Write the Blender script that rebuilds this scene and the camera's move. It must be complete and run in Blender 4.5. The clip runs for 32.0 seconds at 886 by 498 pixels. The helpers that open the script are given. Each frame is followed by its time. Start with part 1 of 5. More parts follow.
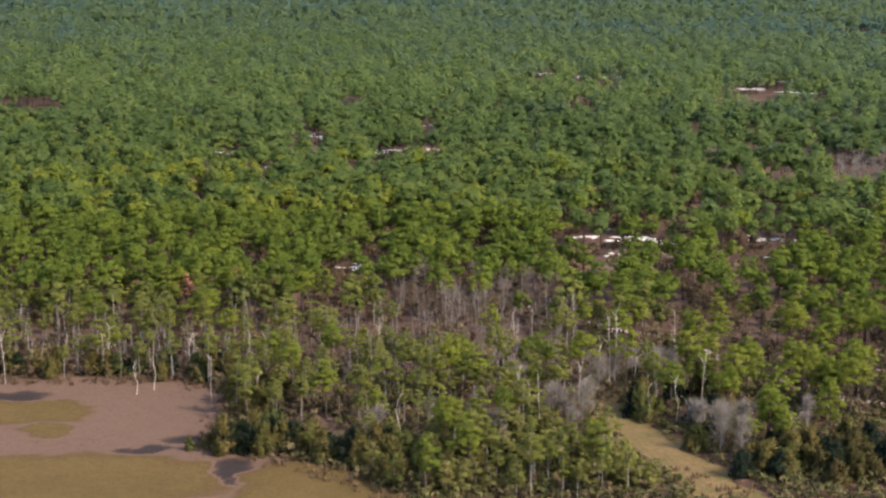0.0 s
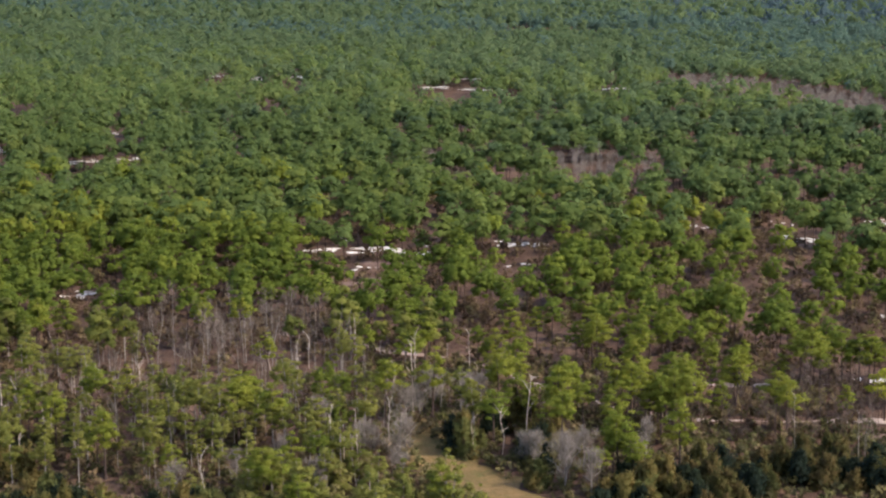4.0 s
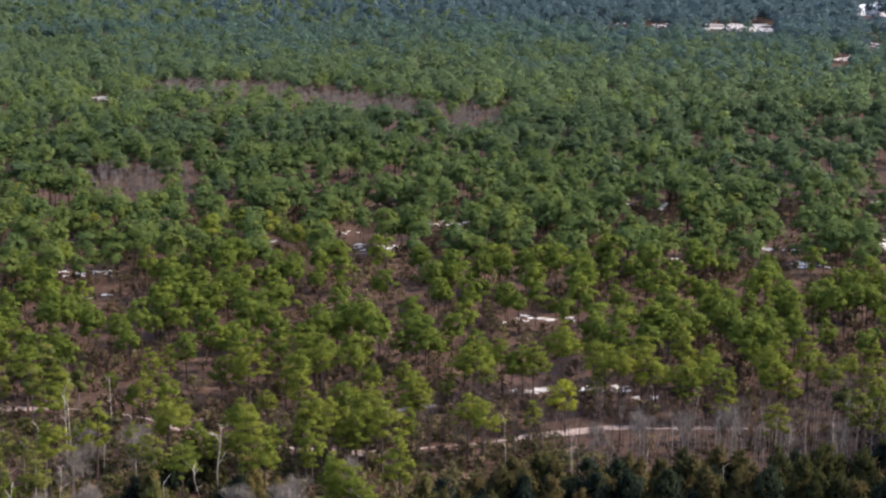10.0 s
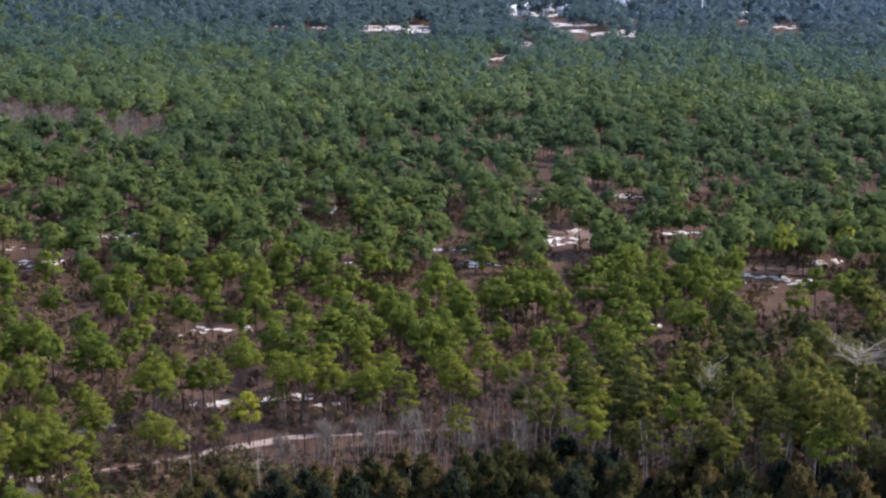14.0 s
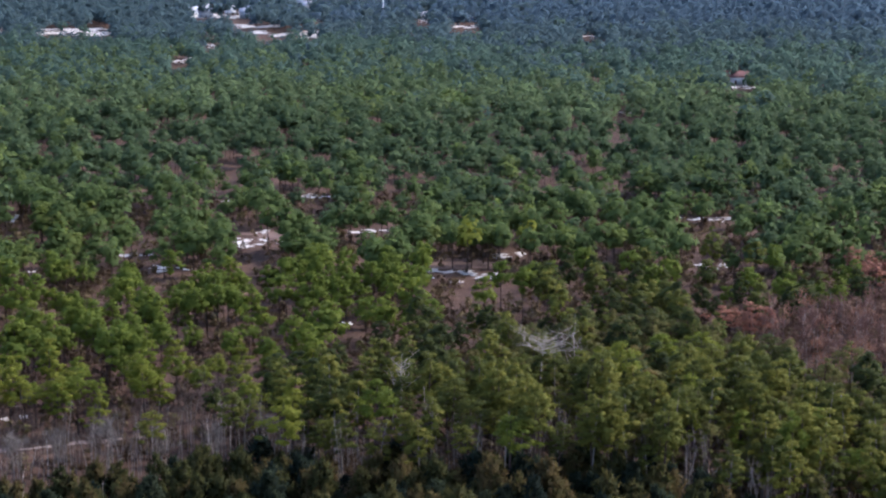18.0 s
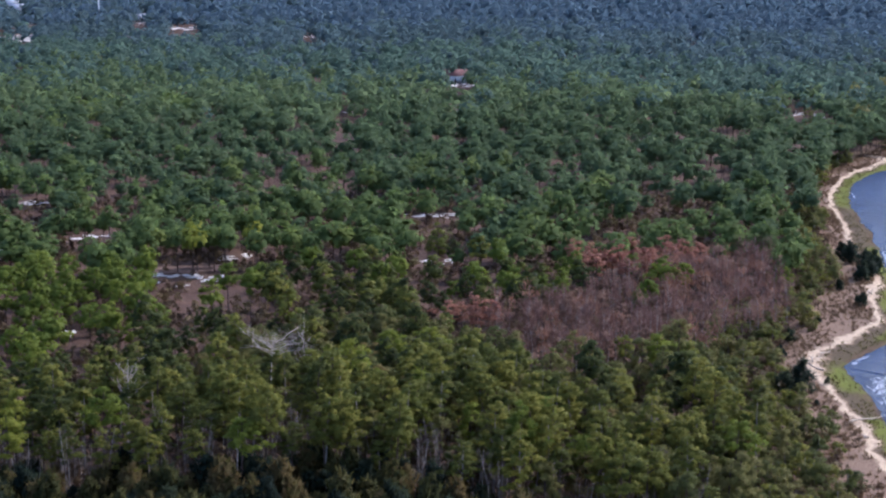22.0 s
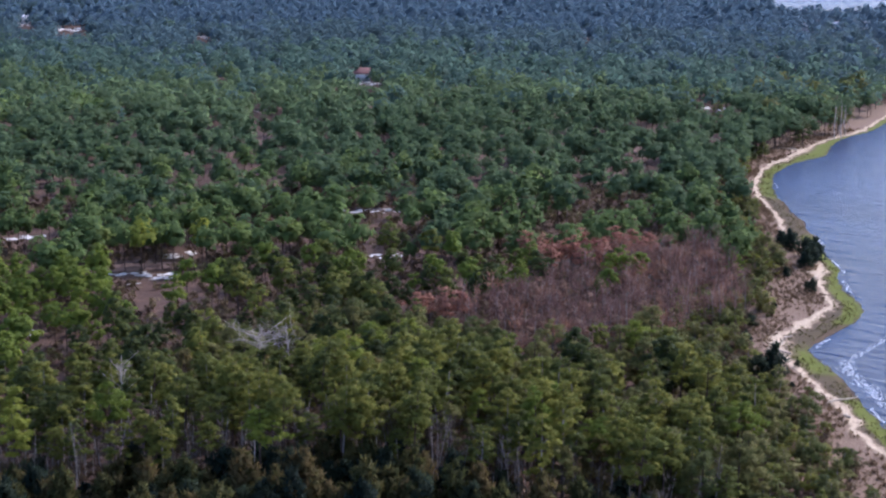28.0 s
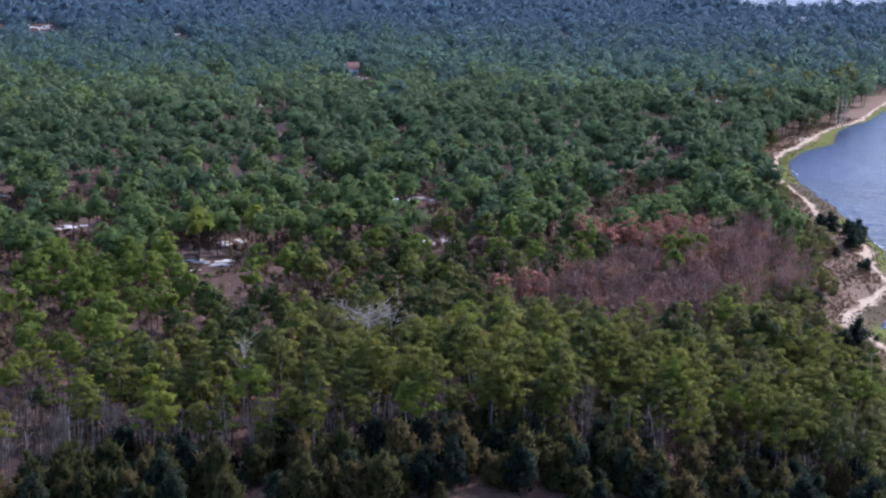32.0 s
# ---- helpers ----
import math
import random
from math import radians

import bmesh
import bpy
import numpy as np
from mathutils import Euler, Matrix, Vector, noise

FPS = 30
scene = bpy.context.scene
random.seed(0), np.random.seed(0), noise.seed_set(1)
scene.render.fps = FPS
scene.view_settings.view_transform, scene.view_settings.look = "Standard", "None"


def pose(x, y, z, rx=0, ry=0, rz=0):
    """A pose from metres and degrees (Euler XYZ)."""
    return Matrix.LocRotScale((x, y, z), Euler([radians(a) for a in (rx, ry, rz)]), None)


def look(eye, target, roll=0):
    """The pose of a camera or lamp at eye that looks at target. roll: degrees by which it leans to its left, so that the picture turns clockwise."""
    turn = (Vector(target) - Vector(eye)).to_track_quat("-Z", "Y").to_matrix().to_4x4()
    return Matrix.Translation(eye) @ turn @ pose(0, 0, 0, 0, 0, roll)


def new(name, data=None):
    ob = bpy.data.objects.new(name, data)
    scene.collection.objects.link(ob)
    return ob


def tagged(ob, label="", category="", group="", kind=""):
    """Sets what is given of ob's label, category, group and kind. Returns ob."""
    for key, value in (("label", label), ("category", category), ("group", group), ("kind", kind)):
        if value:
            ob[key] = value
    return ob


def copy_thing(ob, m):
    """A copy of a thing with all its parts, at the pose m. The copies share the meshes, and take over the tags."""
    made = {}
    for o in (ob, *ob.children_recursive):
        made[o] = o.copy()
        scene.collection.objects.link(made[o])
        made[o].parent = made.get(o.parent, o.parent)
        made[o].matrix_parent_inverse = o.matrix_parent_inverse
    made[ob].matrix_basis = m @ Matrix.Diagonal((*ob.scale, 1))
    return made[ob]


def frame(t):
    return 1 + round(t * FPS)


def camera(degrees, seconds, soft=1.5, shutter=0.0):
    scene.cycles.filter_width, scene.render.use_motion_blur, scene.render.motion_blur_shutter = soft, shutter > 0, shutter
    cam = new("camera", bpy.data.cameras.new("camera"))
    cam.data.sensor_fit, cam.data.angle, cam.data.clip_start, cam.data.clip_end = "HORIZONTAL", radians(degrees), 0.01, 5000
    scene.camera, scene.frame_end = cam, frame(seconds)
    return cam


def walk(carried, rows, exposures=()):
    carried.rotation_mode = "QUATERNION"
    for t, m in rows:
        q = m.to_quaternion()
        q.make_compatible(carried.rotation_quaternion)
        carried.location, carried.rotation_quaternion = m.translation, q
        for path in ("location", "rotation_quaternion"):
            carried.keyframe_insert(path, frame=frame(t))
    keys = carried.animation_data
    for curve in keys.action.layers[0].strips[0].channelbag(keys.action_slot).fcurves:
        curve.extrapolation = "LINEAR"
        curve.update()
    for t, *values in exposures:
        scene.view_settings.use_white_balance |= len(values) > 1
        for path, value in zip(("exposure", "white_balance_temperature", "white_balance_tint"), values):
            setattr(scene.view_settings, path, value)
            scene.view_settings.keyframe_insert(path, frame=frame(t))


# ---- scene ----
# The flight: seconds, place in metres, heading (degrees to the left of +y), tilt, roll.
ROWS = [
    (0, -0, -0, 93.82, -0, -11.273, -0.324), (0.5, -3.36, 5.24, 92.95, -1.518, -11.29, -0.332),
    (1, -6.77, 10.47, 92.11, -3.052, -11.279, -0.225), (1.5, -10.21, 15.65, 91.38, -4.589, -11.269, -0.12),
    (2, -13.56, 20.77, 90.82, -6.119, -11.271, -0.059), (2.5, -16.77, 25.83, 90.47, -7.621, -11.271, -0.118),
    (3, -20.02, 30.75, 90.21, -9.255, -11.289, -0.092), (3.5, -23.34, 35.58, 90.05, -10.897, -11.285, -0.164),
    (5.5, -37.01, 54.51, 89.5, -18.146, -11.235, -0.241), (6, -40.32, 59.04, 89.36, -19.88, -11.23, -0.192),
    (6.5, -43.41, 63.28, 89.23, -21.563, -11.234, -0.216), (7, -46.31, 67.19, 89.15, -23.191, -11.242, -0.251),
    (7.5, -48.9, 70.61, 89.05, -24.773, -11.226, -0.373), (8, -51.27, 73.44, 89.02, -26.458, -11.237, -0.348),
    (8.5, -53.34, 75.6, 89.15, -28.036, -11.269, -0.337), (9, -55.19, 77.24, 89.46, -29.591, -11.307, -0.318),
    (9.5, -56.75, 78.48, 89.84, -31.077, -11.359, -0.36), (10, -58.01, 79.36, 90.14, -32.532, -11.354, -0.33),
    (10.5, -58.91, 80.04, 90.41, -33.922, -11.384, -0.304), (11, -59.34, 80.57, 90.62, -35.458, -11.386, -0.273),
    (11.5, -59.29, 80.97, 90.83, -37.042, -11.393, -0.293), (12, -59.08, 81.24, 90.98, -38.448, -11.407, -0.297),
    (12.5, -58.89, 81.47, 91.13, -39.822, -11.399, -0.368), (13, -58.8, 81.66, 91.2, -41.27, -11.399, -0.308),
    (13.5, -58.76, 81.78, 91.23, -42.568, -11.384, -0.295), (14, -58.75, 81.79, 91.25, -43.856, -11.366, -0.315),
    (14.5, -58.76, 81.78, 91.29, -45.178, -11.358, -0.275), (16.5, -59.12, 81.84, 91.16, -50.266, -11.333, -0.025),
    (17, -59.12, 81.75, 91.15, -51.399, -11.321, 0.018), (17.5, -59.05, 81.54, 91.14, -52.885, -11.339, -0.008),
    (18, -59.02, 81.35, 91.18, -54.349, -11.36, -0.077), (18.5, -58.99, 81.21, 91.19, -55.781, -11.368, -0.047),
    (19, -58.93, 81.17, 91.16, -57.279, -11.368, -0.054), (19.5, -58.81, 81.21, 91.04, -58.787, -11.318, -0.054),
    (20, -58.67, 81.31, 90.89, -60.1, -11.295, -0.037), (20.5, -58.57, 81.44, 90.82, -61.203, -11.306, -0.029),
    (21, -58.52, 81.54, 90.73, -62.115, -11.306, -0.023), (21.5, -58.44, 81.62, 90.64, -62.874, -11.316, -0.019),
    (22, -58.32, 81.75, 90.55, -63.599, -11.311, 0.035), (22.5, -58.26, 81.96, 90.47, -64.363, -11.3, 0.09),
    (23, -58.28, 82.32, 90.43, -65.163, -11.309, 0.119), (23.5, -58.43, 82.9, 90.4, -65.746, -11.291, 0.134),
    (24, -58.76, 83.72, 90.38, -65.785, -11.267, 0.148), (24.5, -59.31, 84.82, 90.37, -65.734, -11.279, 0.14),
    (25, -60.08, 86.29, 90.29, -65.8, -11.279, 0.119), (25.5, -61.07, 88.21, 90.09, -66.134, -11.286, 0.132),
    (27.5, -66.2, 98.13, 88.95, -67.968, -11.253, 0.027), (28, -67.75, 100.96, 88.52, -68.194, -11.244, 0.016),
    (28.5, -69.44, 104.02, 88.07, -68.343, -11.228, 0.002), (29, -71.18, 107.22, 87.66, -68.543, -11.229, 0.032),
    (29.5, -72.92, 110.48, 87.29, -68.841, -11.216, 0.024), (30, -74.7, 113.91, 86.99, -69.169, -11.209, 0.019),
    (30.5, -76.59, 117.45, 86.64, -69.581, -11.231, 0.013), (31, -78.57, 121.06, 86.24, -69.978, -11.236, 0.032),
    (31.5, -80.63, 124.73, 85.75, -70.321, -11.217, -0.003), (32, -82.73, 128.43, 85.17, -70.569, -11.195, -0.023),
]


def flown(x, y, z, heading, tilt, roll):
    return pose(x, y, z, 0, 0, heading) @ pose(0, 0, 0, 90 + tilt) @ pose(0, 0, 0, 0, 0, roll)


cam = camera(28.84, 32.0, soft=2.3)
walk(cam, [(r[0], flown(*r[1:])) for r in ROWS],
     exposures=[(0.0, 1.41, 6500, 14), (6.0, 1.30, 6400, 16), (13.0, 1.21, 6050, 19), (19.0, 1.12, 5500, 21), (25.0, 1.09, 5300, 23), (32.0, 1.12, 5200, 24)])

# ---- world and sun ----
SUN_AZ, SUN_EL = radians(122), radians(40)
world = bpy.data.worlds.new("sky")
scene.world = world
world.use_nodes = True
wn = world.node_tree.nodes
sky = wn.new("ShaderNodeTexSky")
sky.sky_type, sky.sun_disc = "NISHITA", False
sky.sun_elevation, sky.sun_rotation = SUN_EL, SUN_AZ
sky.air_density, sky.dust_density, sky.ozone_density = 1.0, 2.2, 1.0
world.node_tree.links.new(sky.outputs[0], wn["Background"].inputs[0])
wn["Background"].inputs[1].default_value = 0.15
sun = new("sun", bpy.data.lights.new("sun", "SUN"))
sun.data.energy, sun.data.angle, sun.data.color = 2.05, radians(0.6), (1.0, 0.94, 0.84)
sun.matrix_world = look((math.sin(SUN_AZ) * 900, math.cos(SUN_AZ) * 900, math.tan(SUN_EL) * 900), (0, 0, 0))


# ---- materials ----
def material(name, build):
    m = bpy.data.materials.new(name)
    m.use_nodes = True
    nt = m.node_tree
    nt.nodes.clear()
    out = nt.nodes.new("ShaderNodeOutputMaterial")

    def node(kind, **sets):
        n = nt.nodes.new("ShaderNode" + kind)
        for key, value in sets.items():
            n.inputs[key.replace("_", " ")].default_value = value
        return n

    def link(a, b):
        nt.links.new(a, b)

    link(build(node, link), out.inputs[0])
    return m


def ramp(node, link, fac, stops):
    r = node("ValToRGB")
    els = r.color_ramp.elements
    els[0].position, els[0].color = stops[0][0], (*stops[0][1], 1)
    els[1].position, els[1].color = stops[-1][0], (*stops[-1][1], 1)
    for at, colour in stops[1:-1]:
        els.new(at).color = (*colour, 1)
    link(fac, r.inputs[0])
    return r.outputs[0]


def place(node, link, scale=(1, 1, 1)):
    g, v = node("NewGeometry"), node("VectorMath")
    v.operation = "MULTIPLY"
    v.inputs[1].default_value = scale
    link(g.outputs["Position"], v.inputs[0])
    return v.outputs[0]


def noise_at(node, link, vector, scale, detail=4.0, rough=0.6):
    n = node("TexNoise", Scale=scale, Detail=detail, Roughness=rough)
    link(vector, n.inputs["Vector"])
    return n.outputs[0]


def add(node, link, a, b, gain=1.0):
    m = node("Math")
    m.operation = "MULTIPLY_ADD"
    link(b, m.inputs[0])
    m.inputs[1].default_value = gain
    link(a, m.inputs[2])
    return m.outputs[0]


def leaf(name, stops, shine=0.12, through_gain=0.55, grain=0.26):
    """Needles and leaves: each tree has its own tone, each tuft varies a little round it."""
    def build(node, link):
        tint, info, geo = node("Attribute"), node("ObjectInfo"), node("NewGeometry")
        tint.attribute_name = "tint"
        s = add(node, link, tint.outputs["Fac"], info.outputs["Random"])
        s = add(node, link, s, noise_at(node, link, place(node, link), 0.012, 2.0), 0.7)
        s = add(node, link, s, geo.outputs["Random Per Island"], grain)
        w = node("Math")
        w.operation = "PINGPONG"
        w.inputs[1].default_value = 1.0
        link(s, w.inputs[0])
        colour = ramp(node, link, w.outputs[0], stops)
        b = node("BsdfPrincipled", Roughness=0.75)
        b.inputs["Specular IOR Level"].default_value = shine
        link(colour, b.inputs["Base Color"])
        tr, mix = node("BsdfTranslucent"), node("MixShader")
        link(colour, tr.inputs[0])
        mix.inputs[0].default_value = through_gain
        link(b.outputs[0], mix.inputs[1])
        link(tr.outputs[0], mix.inputs[2])
        return mix.outputs[0]
    return material(name, build)


def rough_surface(name, stops, scale, fine, bump=0.3, roughness=0.9, stretch=(1, 1, 1), shine=0.2):
    """A matt natural surface with variation at a large and a small scale and a fine relief."""
    def build(node, link):
        p = place(node, link, stretch)
        big, small = noise_at(node, link, p, scale, 5.0), noise_at(node, link, p, fine, 6.0, 0.7)
        m = node("Math")
        m.operation = "MULTIPLY_ADD"
        link(small, m.inputs[0])
        m.inputs[1].default_value = 0.6
        half = node("Math")
        half.operation = "MULTIPLY"
        half.inputs[1].default_value = 0.55
        link(big, half.inputs[0])
        link(half.outputs[0], m.inputs[2])
        b = node("BsdfPrincipled", Roughness=roughness)
        b.inputs["Specular IOR Level"].default_value = shine
        link(ramp(node, link, m.outputs[0], stops), b.inputs["Base Color"])
        bp = node("Bump", Strength=bump, Distance=0.4)
        link(small, bp.inputs["Height"])
        link(bp.outputs[0], b.inputs["Normal"])
        return b.outputs[0]
    return material(name, build)


PINE = leaf("pine_needles", [(0.0, (0.102, 0.138, 0.022)), (0.35, (0.136, 0.172, 0.025)), (0.7, (0.172, 0.202, 0.028)), (1.0, (0.224, 0.234, 0.034))])
POND = leaf("pale_pine_needles", [(0.0, (0.105, 0.120, 0.030)), (0.5, (0.160, 0.172, 0.038)), (1.0, (0.225, 0.222, 0.050))])
DARKLEAF = leaf("dark_evergreen_leaves", [(0.0, (0.012, 0.021, 0.016)), (0.6, (0.022, 0.034, 0.022)), (1.0, (0.042, 0.054, 0.026))])
YOUNG = leaf("young_tree_leaves", [(0.0, (0.115, 0.124, 0.032)), (0.4, (0.170, 0.180, 0.042)), (0.8, (0.225, 0.222, 0.056)), (1.0, (0.225, 0.180, 0.075))])
OAK = leaf("evergreen_leaves", [(0.0, (0.054, 0.068, 0.027)), (0.4, (0.096, 0.112, 0.036)), (0.7, (0.142, 0.146, 0.044)), (1.0, (0.186, 0.168, 0.054))])
DUNEPINE = leaf("olive_pine_needles", [(0.0, (0.040, 0.054, 0.019)), (0.35, (0.086, 0.100, 0.024)), (0.7, (0.140, 0.150, 0.030)), (1.0, (0.225, 0.216, 0.039))])
CEDAR = leaf("cedar_foliage", [(0.0, (0.061, 0.068, 0.024)), (0.35, (0.109, 0.104, 0.032)), (0.7, (0.149, 0.130, 0.040)), (1.0, (0.198, 0.146, 0.050))])
BRIGHT = leaf("yellow_green_needles", [(0.0, (0.22, 0.25, 0.02)), (1.0, (0.30, 0.31, 0.03))])
RUST = leaf("dead_rust_needles", [(0.0, (0.160, 0.070, 0.050)), (0.5, (0.255, 0.106, 0.070)), (1.0, (0.330, 0.155, 0.098))], 0.1, 0.3)
SOIL = rough_surface("sandy_litter", [(0.25, (0.060, 0.034, 0.024)), (0.5, (0.120, 0.072, 0.053)), (0.75, (0.23, 0.155, 0.12))], 0.10, 0.6, 0.5)
TWIG = leaf("bare_twigs", [(0.0, (0.084, 0.063, 0.050)), (0.5, (0.128, 0.097, 0.076)), (1.0, (0.182, 0.142, 0.112))], 0.1, 0.1)
PALETWIG = leaf("pale_twigs", [(0.0, (0.128, 0.104, 0.086)), (0.5, (0.176, 0.145, 0.120)), (1.0, (0.236, 0.198, 0.164))], 0.1, 0.1)
# Haze is painted into these six needle colours: duller, then bluer, with distance.
HAZEPINE_GREY = leaf("grey_haze_needles", [(0.0, (0.089, 0.132, 0.057)), (0.5, (0.104, 0.149, 0.065)), (1.0, (0.124, 0.167, 0.071))], 0.12, 0.6, 0.16)
HAZEPINE_TEAL = leaf("teal_haze_needles", [(0.0, (0.079, 0.119, 0.121)), (0.5, (0.088, 0.132, 0.133)), (1.0, (0.099, 0.144, 0.142))], 0.08, 0.6, 0.08)
HAZEPINE_LIGHT = leaf("light_haze_needles", [(0.0, (0.104, 0.145, 0.038)), (0.5, (0.131, 0.175, 0.042)), (1.0, (0.170, 0.204, 0.049))], 0.12, 0.6, 0.14)
HAZEPINE_MID = leaf("mid_haze_needles", [(0.0, (0.099, 0.143, 0.044)), (0.5, (0.122, 0.168, 0.050)), (1.0, (0.153, 0.193, 0.057))], 0.12, 0.6, 0.14)
HAZEPINE_DULL = leaf("dull_haze_needles", [(0.0, (0.074, 0.120, 0.085)), (0.5, (0.085, 0.135, 0.097)), (1.0, (0.099, 0.148, 0.104))], 0.1, 0.6, 0.1)
HAZEPINE_BLUE = leaf("blue_haze_needles", [(0.0, (0.080, 0.124, 0.152)), (0.5, (0.087, 0.132, 0.161)), (1.0, (0.094, 0.140, 0.168))], 0.08, 0.6, 0.06)
BARK = rough_surface("pine_bark", [(0.25, (0.035, 0.022, 0.018)), (0.75, (0.11, 0.075, 0.06))], 1.5, 9.0, 0.5)
GREYBARK = rough_surface("weathered_bark", [(0.25, (0.13, 0.11, 0.095)), (0.75, (0.30, 0.26, 0.22))], 1.2, 7.0, 0.5)
SNAG = rough_surface("bleached_dead_wood", [(0.25, (0.26, 0.205, 0.16)), (0.75, (0.52, 0.44, 0.36))], 1.2, 7.0, 0.4)
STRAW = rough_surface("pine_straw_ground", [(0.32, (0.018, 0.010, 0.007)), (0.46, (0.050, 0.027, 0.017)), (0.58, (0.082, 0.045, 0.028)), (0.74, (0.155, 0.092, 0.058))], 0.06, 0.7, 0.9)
SAND = rough_surface("white_sand", [(0.42, (0.13, 0.08, 0.062)), (0.50, (0.34, 0.27, 0.22)), (0.57, (0.62, 0.57, 0.50)), (0.75, (0.74, 0.70, 0.63))], 0.5, 2.2, 0.4)
TRACK = rough_surface("pinkish_sand_track", [(0.25, (0.11, 0.066, 0.048)), (0.5, (0.24, 0.165, 0.13)), (0.75, (0.46, 0.37, 0.31))], 0.15, 0.8, 0.3)


def shore_surface(node, link):
    """Mud, grass, sand and dry grass that merge into each other with the distance from the waterline."""
    p = place(node, link)
    off = node("Attribute")
    off.attribute_name = "tint"
    big, mid, fine = noise_at(node, link, p, 0.11, 3.0), noise_at(node, link, p, 0.55, 5.0, 0.65), noise_at(node, link, p, 2.6, 5.0, 0.7)
    w = add(node, link, off.outputs["Fac"], big, 0.08)
    w = add(node, link, w, mid, 0.22)
    w = add(node, link, w, fine, 0.10)
    s = node("Math")
    s.operation = "SUBTRACT"
    s.inputs[1].default_value = 0.200
    link(w, s.inputs[0])
    grassy = ramp(node, link, s.outputs[0], [(0.03, (0.040, 0.032, 0.024)), (0.06, (0.080, 0.068, 0.026)), (0.09, (0.096, 0.106, 0.016)), (0.24, (0.108, 0.118, 0.017)), (0.31, (0.115, 0.085, 0.040)),
                                             (0.335, (0.28, 0.20, 0.125)), (0.365, (0.47, 0.36, 0.235)), (0.415, (0.47, 0.355, 0.23)), (0.455, (0.190, 0.126, 0.082)), (0.9, (0.180, 0.118, 0.076))])
    muddy = ramp(node, link, s.outputs[0], [(0.03, (0.040, 0.030, 0.024)), (0.08, (0.098, 0.062, 0.034)), (0.14, (0.082, 0.060, 0.029)), (0.26, (0.078, 0.056, 0.030)), (0.31, (0.115, 0.080, 0.046)),
                                            (0.335, (0.28, 0.20, 0.125)), (0.365, (0.46, 0.35, 0.23)), (0.415, (0.46, 0.35, 0.225)), (0.455, (0.186, 0.124, 0.080)), (0.9, (0.176, 0.115, 0.074))])
    green = node("Attribute")
    green.attribute_name = "grass"
    which = ramp(node, link, add(node, link, add(node, link, green.outputs["Fac"], mid, 0.7), big, 0.6), [(0.75, (1, 1, 1)), (1.3, (0, 0, 0))])
    mix = node("MixRGB")
    link(which, mix.inputs[0])
    link(grassy, mix.inputs[1])
    link(muddy, mix.inputs[2])
    grain = ramp(node, link, fine, [(0.3, (0.45, 0.42, 0.40)), (0.5, (1, 1, 1)), (0.7, (1.4, 1.36, 1.32))])
    tone = node("MixRGB")
    tone.blend_type = "MULTIPLY"
    tone.inputs[0].default_value = 1.0
    link(mix.outputs[0], tone.inputs[1])
    link(grain, tone.inputs[2])
    b = node("BsdfPrincipled", Roughness=0.92)
    b.inputs["Specular IOR Level"].default_value = 0.1
    link(tone.outputs[0], b.inputs["Base Color"])
    bp = node("Bump", Strength=0.7, Distance=0.4)
    link(mid, bp.inputs["Height"])
    link(bp.outputs[0], b.inputs["Normal"])
    return b.outputs[0]


SHORELAND = material("shore_sand_grass_and_mud", shore_surface)
DRIFT = rough_surface("sun_bleached_driftwood", [(0.25, (0.20, 0.145, 0.10)), (0.5, (0.40, 0.31, 0.22)), (0.75, (0.58, 0.48, 0.36))], 0.8, 5.0, 0.5)
MUD = rough_surface("brown_marsh_mud", [(0.25, (0.058, 0.033, 0.021)), (0.5, (0.115, 0.066, 0.043)), (0.75, (0.185, 0.112, 0.074))], 0.05, 0.8, 0.4)


def marsh_surface(node, link):
    """Dark hollows, a painted bush shadow, bare brown mud and olive grass that merge with the height of the bed."""
    p = place(node, link)
    bed = node("Attribute")
    bed.attribute_name = "tint"
    big, mid, fine = noise_at(node, link, p, 0.08, 4.0), noise_at(node, link, p, 0.5, 5.0, 0.65), noise_at(node, link, p, 2.4, 5.0, 0.7)
    w = add(node, link, bed.outputs["Fac"], big, 0.30)
    w = add(node, link, w, mid, 0.22)
    w = add(node, link, w, fine, 0.12)
    s = node("Math")
    s.operation = "SUBTRACT"
    s.inputs[1].default_value = 0.32
    link(w, s.inputs[0])
    colour = ramp(node, link, s.outputs[0], [(0.02, (0.034, 0.025, 0.022)), (0.2, (0.060, 0.040, 0.031)), (0.32, (0.100, 0.060, 0.040)), (0.42, (0.128, 0.078, 0.053)), (0.55, (0.112, 0.068, 0.041)),
                                             (0.64, (0.090, 0.055, 0.024)), (0.8, (0.092, 0.060, 0.021)), (1.0, (0.126, 0.080, 0.030))])
    grain = ramp(node, link, fine, [(0.3, (0.6, 0.58, 0.56)), (0.5, (1, 1, 1)), (0.7, (1.25, 1.22, 1.2))])
    tone = node("MixRGB")
    tone.blend_type = "MULTIPLY"
    tone.inputs[0].default_value = 0.7
    link(colour, tone.inputs[1])
    link(grain, tone.inputs[2])
    b = node("BsdfPrincipled", Roughness=0.95)
    b.inputs["Specular IOR Level"].default_value = 0.06
    link(tone.outputs[0], b.inputs["Base Color"])
    bp = node("Bump", Strength=0.7, Distance=0.4)
    link(mid, bp.inputs["Height"])
    link(bp.outputs[0], b.inputs["Normal"])
    return b.outputs[0]


